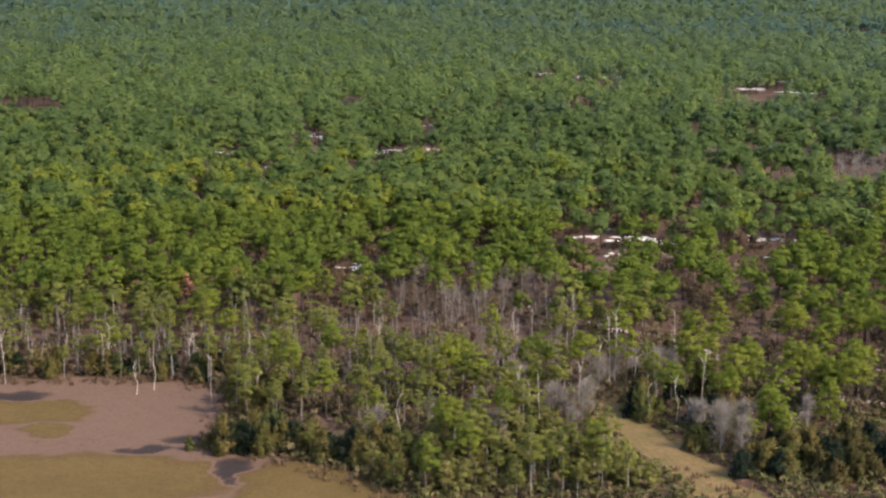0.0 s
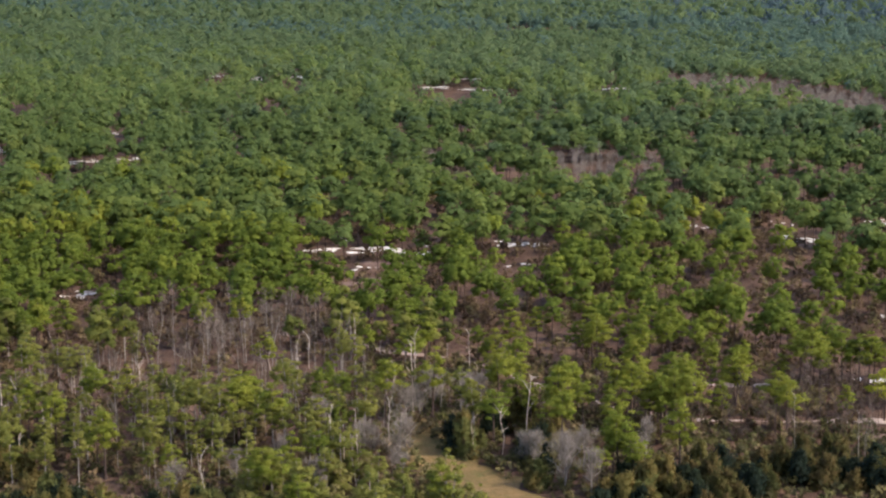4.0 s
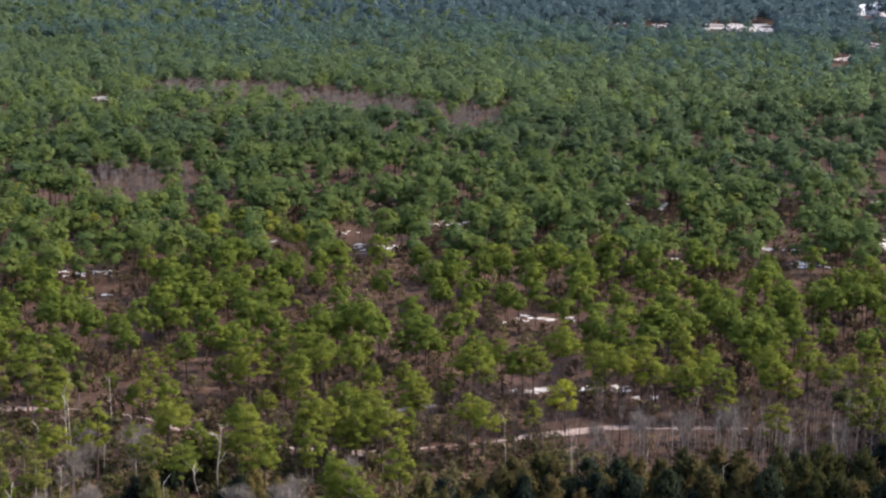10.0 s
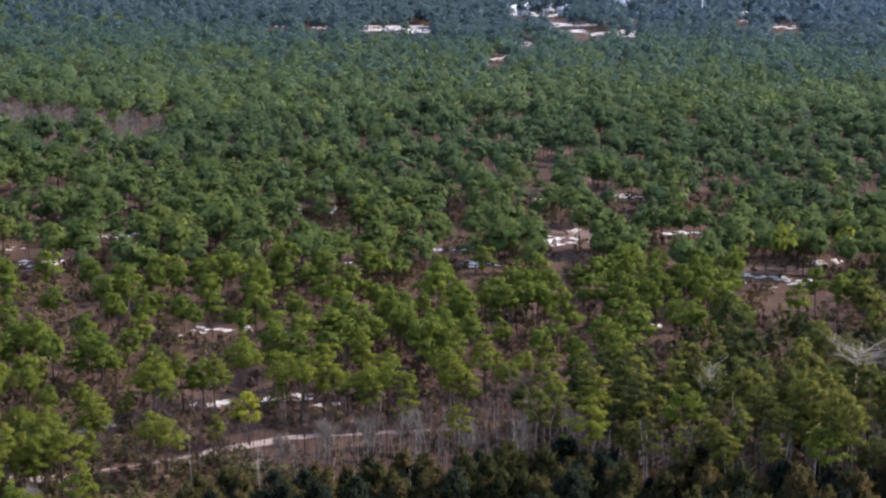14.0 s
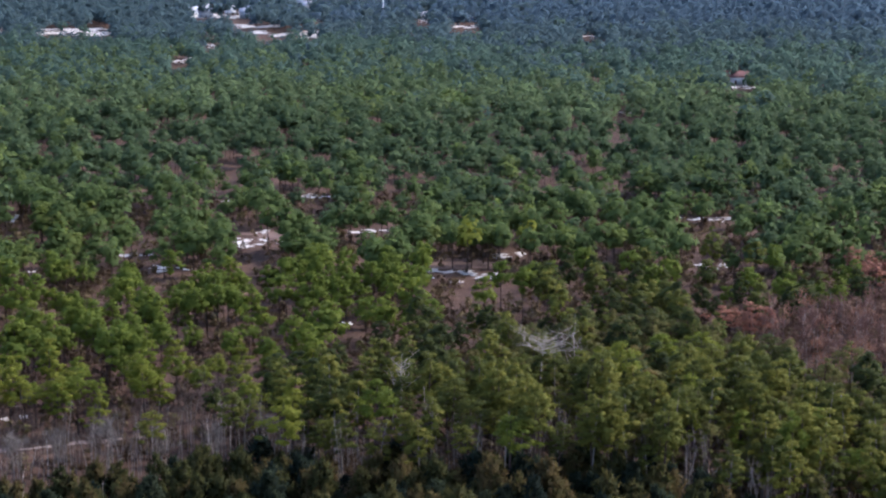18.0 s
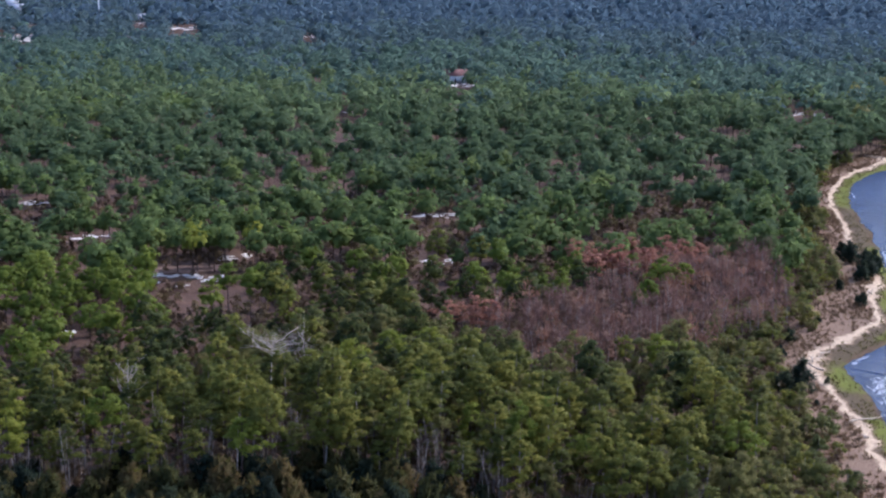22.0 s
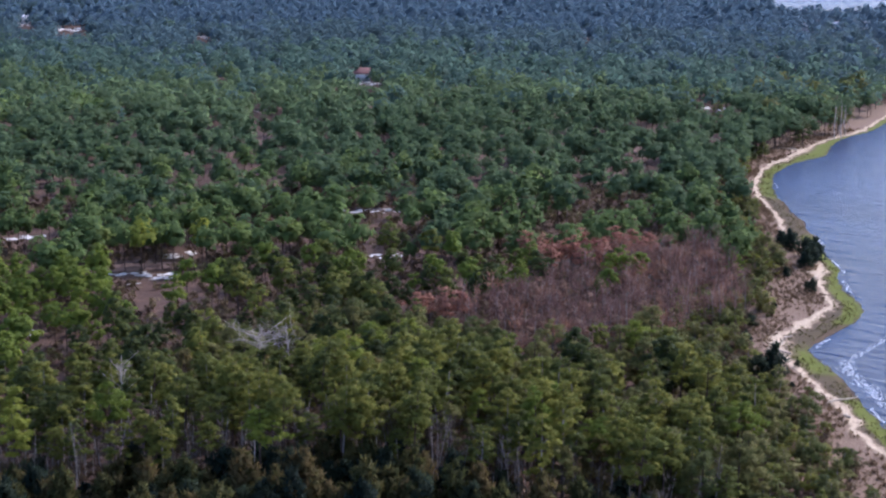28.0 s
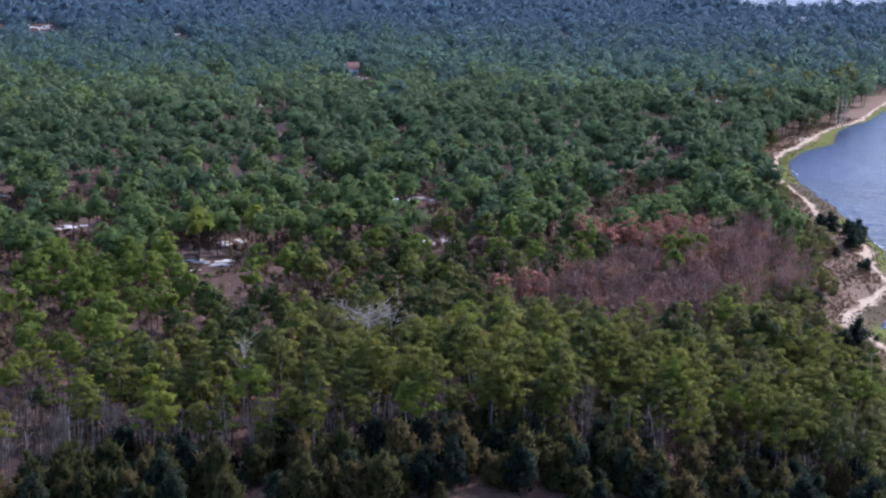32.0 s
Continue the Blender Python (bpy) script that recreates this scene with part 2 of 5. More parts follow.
MARSHLAND = material("marsh_mud_and_grass", marsh_surface)
MEADOW = rough_surface("yellowing_meadow_grass", [(0.30, (0.058, 0.058, 0.018)), (0.45, (0.100, 0.084, 0.024)), (0.58, (0.150, 0.098, 0.036)), (0.75, (0.22, 0.135, 0.060))], 0.16, 1.1, 0.8)
WHITEWALL = rough_surface("white_painted_wall", [(0.2, (0.60, 0.60, 0.58)), (0.8, (0.78, 0.78, 0.75))], 0.3, 3.0, 0.1, 0.6)
GREYROOF = rough_surface("grey_shingle_roof", [(0.2, (0.30, 0.31, 0.33)), (0.8, (0.55, 0.56, 0.58))], 0.4, 4.0, 0.2, 0.7)
BROWNROOF = rough_surface("brown_shingle_roof", [(0.2, (0.11, 0.052, 0.045)), (0.8, (0.19, 0.10, 0.085))], 0.4, 4.0, 0.2, 0.9)
STEEL = rough_surface("galvanised_steel", [(0.2, (0.42, 0.43, 0.45)), (0.8, (0.62, 0.63, 0.65))], 0.4, 4.0, 0.05, 0.4, shine=0.5)
FOAM = rough_surface("white_foam", [(0.2, (0.42, 0.45, 0.50)), (0.8, (0.72, 0.75, 0.78))], 0.3, 2.0, 0.4)


def dark_glass(node, link):
    b = node("BsdfPrincipled", Roughness=0.08, Base_Color=(0.02, 0.025, 0.03, 1))
    return b.outputs[0]


PANE = material("window_glass", dark_glass)


def water_surface(node, link):
    p = place(node, link, (1.0, 1.0, 1.0))
    turn = node("VectorRotate")
    turn.inputs["Angle"].default_value = radians(-76)
    link(p, turn.inputs["Vector"])
    st = node("VectorMath")
    st.operation = "MULTIPLY"
    st.inputs[1].default_value = (0.28, 1.0, 1.0)
    link(turn.outputs[0], st.inputs[0])
    swell = noise_at(node, link, st.outputs[0], 0.34, 3.0, 0.55)
    chop = noise_at(node, link, st.outputs[0], 1.2, 3.0, 0.6)
    h = add(node, link, swell, chop, 0.35)
    b = node("BsdfPrincipled", Roughness=0.22, IOR=1.33)
    b.inputs["Specular IOR Level"].default_value = 0.25
    tone = noise_at(node, link, st.outputs[0], 0.02, 3.0)
    link(ramp(node, link, tone, [(0.3, (0.010, 0.022, 0.056)), (0.7, (0.020, 0.040, 0.090))]), b.inputs["Base Color"])
    bp = node("Bump", Strength=1.0, Distance=1.9)
    link(h, bp.inputs["Height"])
    link(bp.outputs[0], b.inputs["Normal"])
    return b.outputs[0]


WATER = material("river_water", water_surface)


# ---- mesh helpers ----
def tri_mesh(name, verts, tris, mats, mat_index=None, tint=None, smooth=False, normals=None):
    me = bpy.data.meshes.new(name)
    verts, tris = np.asarray(verts, np.float32), np.asarray(tris, np.int32)
    me.vertices.add(len(verts))
    me.vertices.foreach_set("co", verts.ravel())
    me.loops.add(3 * len(tris))
    me.loops.foreach_set("vertex_index", tris.ravel())
    me.polygons.add(len(tris))
    me.polygons.foreach_set("loop_start", np.arange(0, 3 * len(tris), 3, dtype=np.int32))
    for m in mats:
        me.materials.append(m)
    if mat_index is not None:
        me.polygons.foreach_set("material_index", np.asarray(mat_index, np.int32))
    if smooth:
        me.polygons.foreach_set("use_smooth", np.ones(len(tris), bool))
    if tint is not None:
        me.attributes.new("tint", "FLOAT", "POINT").data.foreach_set("value", np.asarray(tint, np.float32))
    me.update(calc_edges=True)
    if normals is not None:
        me.attributes.new("custom_normal", "FLOAT_VECTOR", "POINT").data.foreach_set("vector", np.asarray(normals, np.float32).ravel())
    return me


def part(name, me, parent, label=""):
    ob = new(name, me)
    ob.parent = parent
    return tagged(ob, label)


def join(pieces):
    """Several (verts, tris) as one."""
    vs, ts, n = [], [], 0
    for v, t in pieces:
        vs.append(v)
        ts.append(np.asarray(t) + n)
        n += len(v)
    return np.concatenate(vs), np.concatenate(ts)


def tube(points, radii, sides=6):
    """A tapered, bent stem through the points."""
    points, radii = np.asarray(points, float), np.asarray(radii, float)
    vs = []
    for k, (p, r) in enumerate(zip(points, radii)):
        d = points[min(k + 1, len(points) - 1)] - points[max(k - 1, 0)]
        d = d / (np.linalg.norm(d) + 1e-9)
        a = np.cross(d, (0.31, 0.95, 0.05) if abs(d[1]) < 0.9 else (1, 0, 0))
        a = a / np.linalg.norm(a)
        b = np.cross(d, a)
        for s in range(sides):
            w = 2 * math.pi * s / sides
            vs.append(p + r * (math.cos(w) * a + math.sin(w) * b))
    ts = []
    for k in range(len(points) - 1):
        for s in range(sides):
            i, j = k * sides + s, k * sides + (s + 1) % sides
            ts += [(i, j, j + sides), (i, j + sides, i + sides)]
    top = (len(points) - 1) * sides
    ts += [(top, top + s, top + s + 1) for s in range(1, sides - 1)]
    return np.array(vs), np.array(ts)


def tufts(rng, centres, radii, count, size, flat=0.62, wild=0.45, dome=0.0, slim=0.42, rise=0.35):
    """Foliage: small tapering sprays spread over the outside of flattened clumps; dome turns them outwards from the whole crown."""
    n = len(centres) * count
    centres = np.asarray(centres, float)
    c, r = np.repeat(centres, count, 0), np.repeat(np.asarray(radii, float), count)
    d = rng.normal(size=(n, 3))
    d[:, 2] = np.abs(d[:, 2]) * np.where(rng.random(n) < 0.74, 1, -0.7)
    d /= np.linalg.norm(d, axis=1)[:, None]
    p = c + d * r[:, None] * (0.45 + 0.62 * rng.random(n))[:, None] * (1, 1, flat)
    heart = centres.mean(0) - (0, 0, 1.2)
    o = (p - heart) * (1, 1, 1.2)
    o /= np.linalg.norm(o, axis=1)[:, None] + 1e-6
    out = d * (1, 1, 1 / flat) * 0.8 + wild * rng.normal(size=(n, 3)) + (0, 0, rise) + dome * o
    out /= np.linalg.norm(out, axis=1)[:, None]
    a = np.cross(out, rng.normal(size=(n, 3)))
    a /= np.linalg.norm(a, axis=1)[:, None]
    b = np.cross(out, a)
    s = (size * (0.6 + 0.8 * rng.random(n)))[:, None]
    v = np.stack([p - a * s * slim - b * s * 0.45, p + a * s * slim - b * s * 0.45, p + b * s * 1.0 + out * s * 0.2], 1).reshape(-1, 3)
    return v, np.arange(3 * n).reshape(-1, 3)


def rounded(v, t, centres, count, lobe=0.6, lift=0.35, stray=0.22):
    """Normals that round the needle sprays off into boughs and a crown; the sprays are turned to face the same way."""
    c = np.repeat(np.asarray(centres, float), count * 3, 0)
    heart = np.asarray(centres).mean(0) - (0, 0, 1.2)
    whole = (v - heart) / (np.linalg.norm(v - heart, axis=1)[:, None] + 1e-6)
    n = v - c
    n = whole + lobe * n / (np.linalg.norm(n, axis=1)[:, None] + 1e-6) + (0, 0, lift)
    n += np.repeat(np.sin(37.0 * v[::3] + 11.0 * v[::3, [1, 2, 0]]), 3, 0) * stray
    n /= np.linalg.norm(n, axis=1)[:, None] + 1e-6
    face = np.cross(v[t[:, 1]] - v[t[:, 0]], v[t[:, 2]] - v[t[:, 0]])
    away_from = (face * n[t[:, 0]]).sum(1) < 0
    return np.where(away_from[:, None], t[:, ::-1], t), n


def lobe_tint(rng, lobes, count, gain=0.34):
    """A tone for each lobe of a crown, for the corners of its sprays."""
    return np.repeat(rng.random(lobes) * gain, count * 3)


def pine_form(rng, height=13.0, width=6.4, base=0.46, clumps=11):
    """Lobe centres and sizes of a crown: a broken dome of flat boughs, fuller on one side, with a few lower boughs round the stem."""
    cs, rs = [], []
    side, a, deep, upper = rng.uniform(0, 6.28), width / 2, height * (1 - base), max(3, int(clumps * 0.68))
    for k in range(clumps):
        w = 2.4 * k + rng.uniform(-0.6, 0.6)
        if k < upper:
            q = math.sqrt((k + 0.3) / upper)
            z = height - 0.45 - deep * 0.62 * q ** 1.7 + rng.normal() * 0.42
        else:
            q = rng.uniform(0.35, 0.9)
            z = height - deep * rng.uniform(0.55, 1.0)
        q *= a * 0.84 * (1 + 0.34 * math.cos(w - side)) * rng.uniform(0.65, 1.2)
        cs.append((q * math.cos(w), q * math.sin(w), z))
        rs.append(a * 0.35 * rng.uniform(0.6, 1.35) * (14 / clumps) ** 0.5)
    return np.array(cs), np.array(rs)


def twigs_at(rng, centres, radii, count, length=1.3, wide=0.05):
    """A haze of fine upright twigs round some centres."""
    n = len(centres) * count
    c, r = np.repeat(np.asarray(centres, float), count, 0), np.repeat(np.asarray(radii, float), count)[:, None]
    d = rng.normal(size=(n, 3))
    p = c + d / np.linalg.norm(d, axis=1)[:, None] * r * rng.random((n, 1)) ** 0.5
    up = rng.normal(size=(n, 3)) * 0.45 + (0, 0, 1) + d * (0.25, 0.25, 0)
    up *= (length * rng.uniform(0.5, 1.1, n) / np.linalg.norm(up, axis=1))[:, None]
    a = np.cross(up, rng.normal(size=(n, 3)))
    a *= wide / (np.linalg.norm(a, axis=1)[:, None] + 1e-9)
    v = np.stack([p - a, p + a, p + up], 1).reshape(-1, 3)
    return v, np.arange(3 * n).reshape(-1, 3)


def bare_limbs(rng, height, spread, forks, thick=0.09, start=0.3, rise=1.0):
    """The limbs of a leafless tree: forks that rise and thin out, with side twigs."""
    pieces = []
    for k in range(forks):
        w, h0 = 2.4 * k + rng.uniform(-0.9, 0.9), height * (start + (0.9 - start) * k / forks)
        ln = spread * rng.uniform(0.45, 1.0) * (1.05 - 0.5 * k / forks)
        d = np.array((math.cos(w), math.sin(w), 0.0))
        p0 = np.array((0, 0, h0))
        p1 = p0 + d * ln * 0.45 + (0, 0, ln * 0.45 * rise)
        d = d + rng.normal(size=3) * (0.45, 0.45, 0)
        p2 = p1 + d * ln * 0.40 + (0, 0, ln * rng.uniform(0.0, 0.8) * rise)
        pieces.append(tube([p0, p1, p2], [thick, thick * 0.6, thick * 0.2], 4))
        for _ in range(3):
            q = p1 + (p2 - p1) * rng.uniform(-0.3, 0.8)
            e = q + rng.normal(size=3) * (0.5, 0.5, 0.25) * ln * 0.5 + (0, 0, ln * 0.3 * rise)
            pieces.append(tube([q, (q + e) / 2 + rng.normal(size=3) * 0.08, e], [thick * 0.45, thick * 0.3, thick * 0.12], 3))
    return pieces


# ---- the plan ----
WATERLINE = [(2600, -1500), (1150, -260), (860, 120), (760, 178), (690, 193), (640, 198), (615, 204), (590, 205), (562, 203), (549, 207), (539, 210), (523, 211), (509, 211), (486, 207), (470, 203),
             (451, 196), (437, 191.5), (425, 186), (413, 183), (401, 178.5), (387, 175), (373, 170), (360, 165.5), (348, 164), (333, 159), (323, 154.5), (315, 153), (308, 153), (300, 154.5), (292, 156.5),
             (280, 158.5), (274, 157), (265, 152), (254, 147), (242, 142.5), (233, 138.5), (223, 133.5), (207, 126), (170, 108), (110, 78), (20, 30), (-160, -40), (-700, -240), (-2600, -900)]
SANDLINE = [(860, 128), (764, 186), (692, 198), (640, 201), (613, 207), (597, 210), (575, 212), (560, 213), (547, 214), (534, 216), (518, 216.5), (499, 214.5), (481, 212), (465, 207.5), (448, 201.5), (433, 196),
            (420, 192), (404, 188), (393, 183.5), (379, 177), (360, 170), (348, 169), (340, 167.5), (333, 165), (326, 162.5), (315, 160.5), (309, 161.5), (300, 163), (294, 164), (288, 165.5), (281, 166),
            (274, 164), (266, 160.5), (257, 156), (247, 150.5), (236, 145), (230, 142.5), (222, 140), (212, 134.5), (202, 129), (168, 114)]
TREELINE = [(2600, -1450), (1172, -235), (876, 134), (764, 192), (692, 204), (625, 207), (590, 214), (561, 220.5), (545, 223.5), (523, 223), (495, 219.5), (456, 212), (438, 205), (425, 201), (400, 195),
            (379, 186), (353, 178), (327, 175), (300, 173), (282, 171), (264, 165), (251, 160), (240, 155.5), (231, 151), (222, 146), (210, 140), (199, 136), (168, 132)]
NEARLINE = [(-400, 262), (40, 262), (60, 284), (88, 292), (107, 283), (121, 271), (131, 257), (130, 240), (131, 228), (137, 213), (143, 203), (148, 188), (150, 171), (154, 156), (166, 132)]
NEARZONE = NEARLINE + [(166, 40), (-400, 40)]
BELT = NEARLINE[2:] + [(152, 130), (141, 152), (137, 170), (135, 186), (130, 198), (123, 208), (117, 226), (115, 240), (116, 252), (108, 261), (98, 270), (84, 279), (64, 268)]


def smooth_line(points, step):
    """A smooth line through the points, with a vertex about every step metres between x -200 and 800."""
    p, out = [Vector((x, y)) for x, y in points], []
    for k in range(len(p) - 1):
        a, b, c, d = p[max(k - 1, 0)], p[k], p[k + 1], p[min(k + 2, len(p) - 1)]
        n = max(2, int((c - b).length / (step if -200 < b.x < 800 else step * 20)))
        m1, m2 = (c - a) * 0.5, (d - b) * 0.5
        if (b - a).length * 4 < (c - b).length or (b - a).length > 4 * (c - b).length:
            m1 = (c - b) * 0.8
        if (d - c).length * 4 < (c - b).length or (d - c).length > 4 * (c - b).length:
            m2 = (c - b) * 0.8
        for i in range(n):
            u = i / n
            out.append((2 * u ** 3 - 3 * u ** 2 + 1) * b + (u ** 3 - 2 * u ** 2 + u) * m1 + (-2 * u ** 3 + 3 * u ** 2) * c + (u ** 3 - u ** 2) * m2)
    return np.array([tuple(v) for v in out] + [points[-1]])


def away(px, py, line):
    """Signed distance of places from a line; positive on its right hand side as it runs."""
    best, sign = np.full(px.shape, 1e9), np.ones(px.shape)
    for (ax, ay), (bx, by) in zip(line[:-1], line[1:]):
        dx, dy = bx - ax, by - ay
        u = np.clip(((px - ax) * dx + (py - ay) * dy) / (dx * dx + dy * dy + 1e-9), 0, 1)
        ex, ey = px - ax - u * dx, py - ay - u * dy
        d = np.hypot(ex, ey)
        side = np.where(dx * ey - dy * ex < 0, 1.0, -1.0)
        near = d < best
        best, sign = np.where(near, d, best), np.where(near, side, sign)
    return best * sign


def inside(px, py, poly):
    hit = np.zeros(px.shape, bool)
    for (ax, ay), (bx, by) in zip(poly, poly[1:] + poly[:1]):
        cross = (ay > py) != (by > py)
        hit ^= cross & (px < (bx - ax) * (py - ay) / (by - ay + 1e-12) + ax)
    return hit


def wavy(px, py, scale, seed=0.0):
    """Slow, uneven values of about -1 to 1 over the plan."""
    a = np.sin(px / scale + 1.7 * np.sin(py / scale * 0.83 + seed) + seed) + np.sin(py / scale * 1.31 + 1.3 * np.sin(px / scale * 0.71 - seed))
    return a * 0.5


TOWN_HOUSES = [(1007, 1095, -40, 12, 9, 5.0), (989, 1091, -35, 13, 9, 4.0), (1012, 1067, -50, 9, 8, 5.0), (1023, 1055, -45, 12, 9, 4.5), (1098, 1055, -40, 15, 9, 4.5), (1139, 1096, -45, 18, 10, 5.0),
               (1184, 1087, -40, 20, 10, 5.0), (994, 955, -45, 12, 9, 4.0), (793, 1340, -30, 12, 9, 5.0), (800, 1296, -30, 14, 9, 4.0), (-135, 1106, 10, 6, 5, 3.0), (1171, 1124, -40, 16, 9, 5.0),
               (1215, 1120, -45, 16, 9, 5.0)]
EAST_HOUSES = [(975, 1060, -45, 12, 9, 4.5), (992, 1031, -50, 11, 9, 4.5), (1052, 897, -50, 8, 6, 4.5), (1055, 850, -55, 9, 7, 3.6), (1049, 447, -70, 7, 6, 4.5), (1346, 486, -70, 8, 7, 5.0),
               (1391, 494, -70, 9, 7, 5.0), (1180, 340, -70, 7, 6, 4.5), (1176, 319, -70, 8, 6, 4.5), (1197, 301, -70, 12, 7, 4.5), (1213, 286, -70, 10, 7, 4.5), (746, 474, -62, 12, 8, 3.8),
               (1407, 831, -60, 18, 9, 5.0)]
HOUSES = TOWN_HOUSES + EAST_HOUSES
SHORE = smooth_line(WATERLINE, 1.0)


def hill(x, y):
    """The low wooded dune behind the shore."""
    x, y = np.asarray(x, float), np.asarray(y, float)
    h = 7.5 * np.exp(-((x - 146) / 50) ** 2 - ((y - 206) / 42) ** 2)
    s = away(x.ravel(), y.ravel(), WATERLINE).reshape(x.shape)
    return h * np.clip((s - 14) / 26, 0, 1) ** 1.3



# ---- ground, one sheet to the horizon; it dips under the river ----
def graded(lo, hi, step, low, high):
    mid = list(np.arange(lo, hi + 0.1, step))
    left, right, s = [], [], step
    while lo - sum(left) > low:
        s *= 1.28
        left.append(s)
    s = step
    while hi + sum(right) < high:
        s *= 1.28
        right.append(s)
    return np.array(list(lo - np.cumsum(left))[::-1] + mid + list(hi + np.cumsum(right)))


gx, gy = np.meshgrid(graded(-110, 760, 5.0, -4600, 4600), graded(70, 340, 5.0, -4600, 4600), indexing="ij")
shore_far = away(gx.ravel(), gy.ravel(), SHORE[::6].tolist()).reshape(gx.shape)
gz = np.where(shore_far > 0, 0.0, np.maximum(shore_far * 0.12, -3.0)) - 1.0 * np.clip(1 - shore_far / 20.0, 0, 1)
gz += np.where(shore_far > 30, 0.02 * wavy(gx, gy, 14.0, 0.6), 0.0)
gz += hill(gx, gy)
rows_n, cols_n = gx.shape
idx = np.arange(rows_n * cols_n).reshape(rows_n, cols_n)
q = np.stack([idx[:-1, :-1], idx[1:, :-1], idx[1:, 1:], idx[:-1, 1:]], -1).reshape(-1, 4)
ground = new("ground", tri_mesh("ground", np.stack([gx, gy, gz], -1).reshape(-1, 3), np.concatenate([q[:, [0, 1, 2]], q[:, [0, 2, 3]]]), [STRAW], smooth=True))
tagged(ground, "flat forest floor of reddish brown pine straw and leaf litter", "forest floor", kind="structure")

sheet = [(-4600, -4600, -0.62), (4600, -4600, -0.62), (4600, 420, -0.62), (-4600, 420, -0.62)]
tagged(new("water", tri_mesh("water", sheet, [(0, 1, 2), (0, 2, 3)], [WATER])), "rippled blue river water along a curved shore", "river", kind="structure")


def strip(name, line, lo, hi, z, mat, label, category, seed=0.0, ragged=1.0, fade=None, cols=5, kind="structure"):
    """A band that follows a line between two distances on its land side, with ragged edges."""
    line = np.asarray(line)
    d = np.gradient(line, axis=0)
    d /= np.linalg.norm(d, axis=1)[:, None] + 1e-9
    nrm = np.stack([d[:, 1], -d[:, 0]], 1)
    x, y = line[:, 0], line[:, 1]
    a = lo + ragged * (wavy(x, y, 3.1, seed) + 0.6 * wavy(x, y, 1.3, seed + 2)) * 0.7
    a = a + ragged * 0.35 * wavy(x, y, 0.6, seed + 5)
    b = hi + ragged * 0.35 * wavy(x, y, 0.55, seed + 6) + ragged * (wavy(x, y, 4.3, seed + 1) + 0.6 * wavy(x, y, 1.7, seed + 3)) * 0.8
    if fade is not None:
        b = a + (b - a) * fade(x, y)
    b = np.maximum(b, a + 0.05)
    vs = []
    for k in range(cols + 1):
        off = a + (b - a) * k / cols
        p = line + nrm * off[:, None]
        vs.append(np.column_stack([p, z + 0.05 * wavy(p[:, 0], p[:, 1], 1.1, seed)]))
    vs = np.stack(vs, 1).reshape(-1, 3)
    n, c = len(line), cols + 1
    i = np.arange(n * c).reshape(n, c)
    q = np.stack([i[:-1, :-1], i[1:, :-1], i[1:, 1:], i[:-1, 1:]], -1).reshape(-1, 4)
    ob = new(name, tri_mesh(name, vs, np.concatenate([q[:, [0, 2, 1]], q[:, [0, 3, 2]]]), [mat], smooth=True))
    return tagged(ob, label, category, kind=kind)


def bank_height(off):
    """Height of the shore at a distance from the waterline."""
    return np.where(off > 0, -0.62 + 0.75 * (1 - np.exp(-np.maximum(off, 0) / 6.0)), -0.62 + 0.10 * off)


# The shore: wet edge, grass, sand and bank, told apart by where they lie between waterline, sand line and trees.
sx_, sy_ = np.meshgrid(np.arange(160, 800, 1.1), np.arange(100, 236, 0.7), indexing="ij")
sand_line = smooth_line(SANDLINE, 2.0).tolist()
off_water, off_sand = [away(sx_.ravel(), sy_.ravel(), line).reshape(sx_.shape) for line in (SHORE[(SHORE[:, 0] > 120) & (SHORE[:, 0] < 900)][::2].tolist(), sand_line)]
off_sand += 0.55 * wavy(sx_, sy_, 2.3, 0.4) + 0.4 * wavy(sx_, sy_, 0.9, 1.4)
off_water += 0.25 * wavy(sx_, sy_, 1.7, 2.2)
between_ = np.clip(off_water, 0, None) / (np.clip(off_water, 0, None) + np.abs(off_sand) + 1e-6)
shore_tone = np.where(off_sand > 0, 0.40 + off_sand / 20.0, np.maximum(0.06 + 0.30 * between_, 0.385 + off_sand / 14.0))
for cx, cy, far in ((281, 165.8, 5.0), (273, 163.0, 3.5), (354, 170.3, 5.5), (343, 167.5, 3.5), (238, 145.6, 3.0), (229, 142.0, 2.6), (297, 163.5, 3.0), (540, 215.5, 6.0), (568, 215, 6.0)):
    shore_tone += 0.85 * (0.39 - shore_tone) * np.exp(-((sx_ - cx) ** 2 + (sy_ - cy) ** 2) / far ** 2)
shore_tone = np.where(off_water < 0, 0.02, shore_tone)
# Where grass grows on the wet side: whole width in the bay, else along the waterline, little on the mud spit.
lush = np.clip((sx_ - 455) / 25, 0, 1) + np.clip((408 - sx_) / 20, 0, 1) * np.clip((sx_ - 298) / 14, 0, 1) * np.clip((5.0 - off_water) / 2.5, 0, 1)
lush += np.clip((246 - sx_) / 10, 0, 1) * np.clip((4.2 - off_water) / 2.0, 0, 1) + 0.6 * np.exp(-((sx_ - 268) / 9) ** 2)
lush = np.clip(lush, 0, 1)
shore_z = bank_height(off_water) + 0.05 * wavy(sx_, sy_, 1.2, 0.4) + hill(sx_, sy_)
near_land = (off_water > -2.0) & (off_water < 24.0)


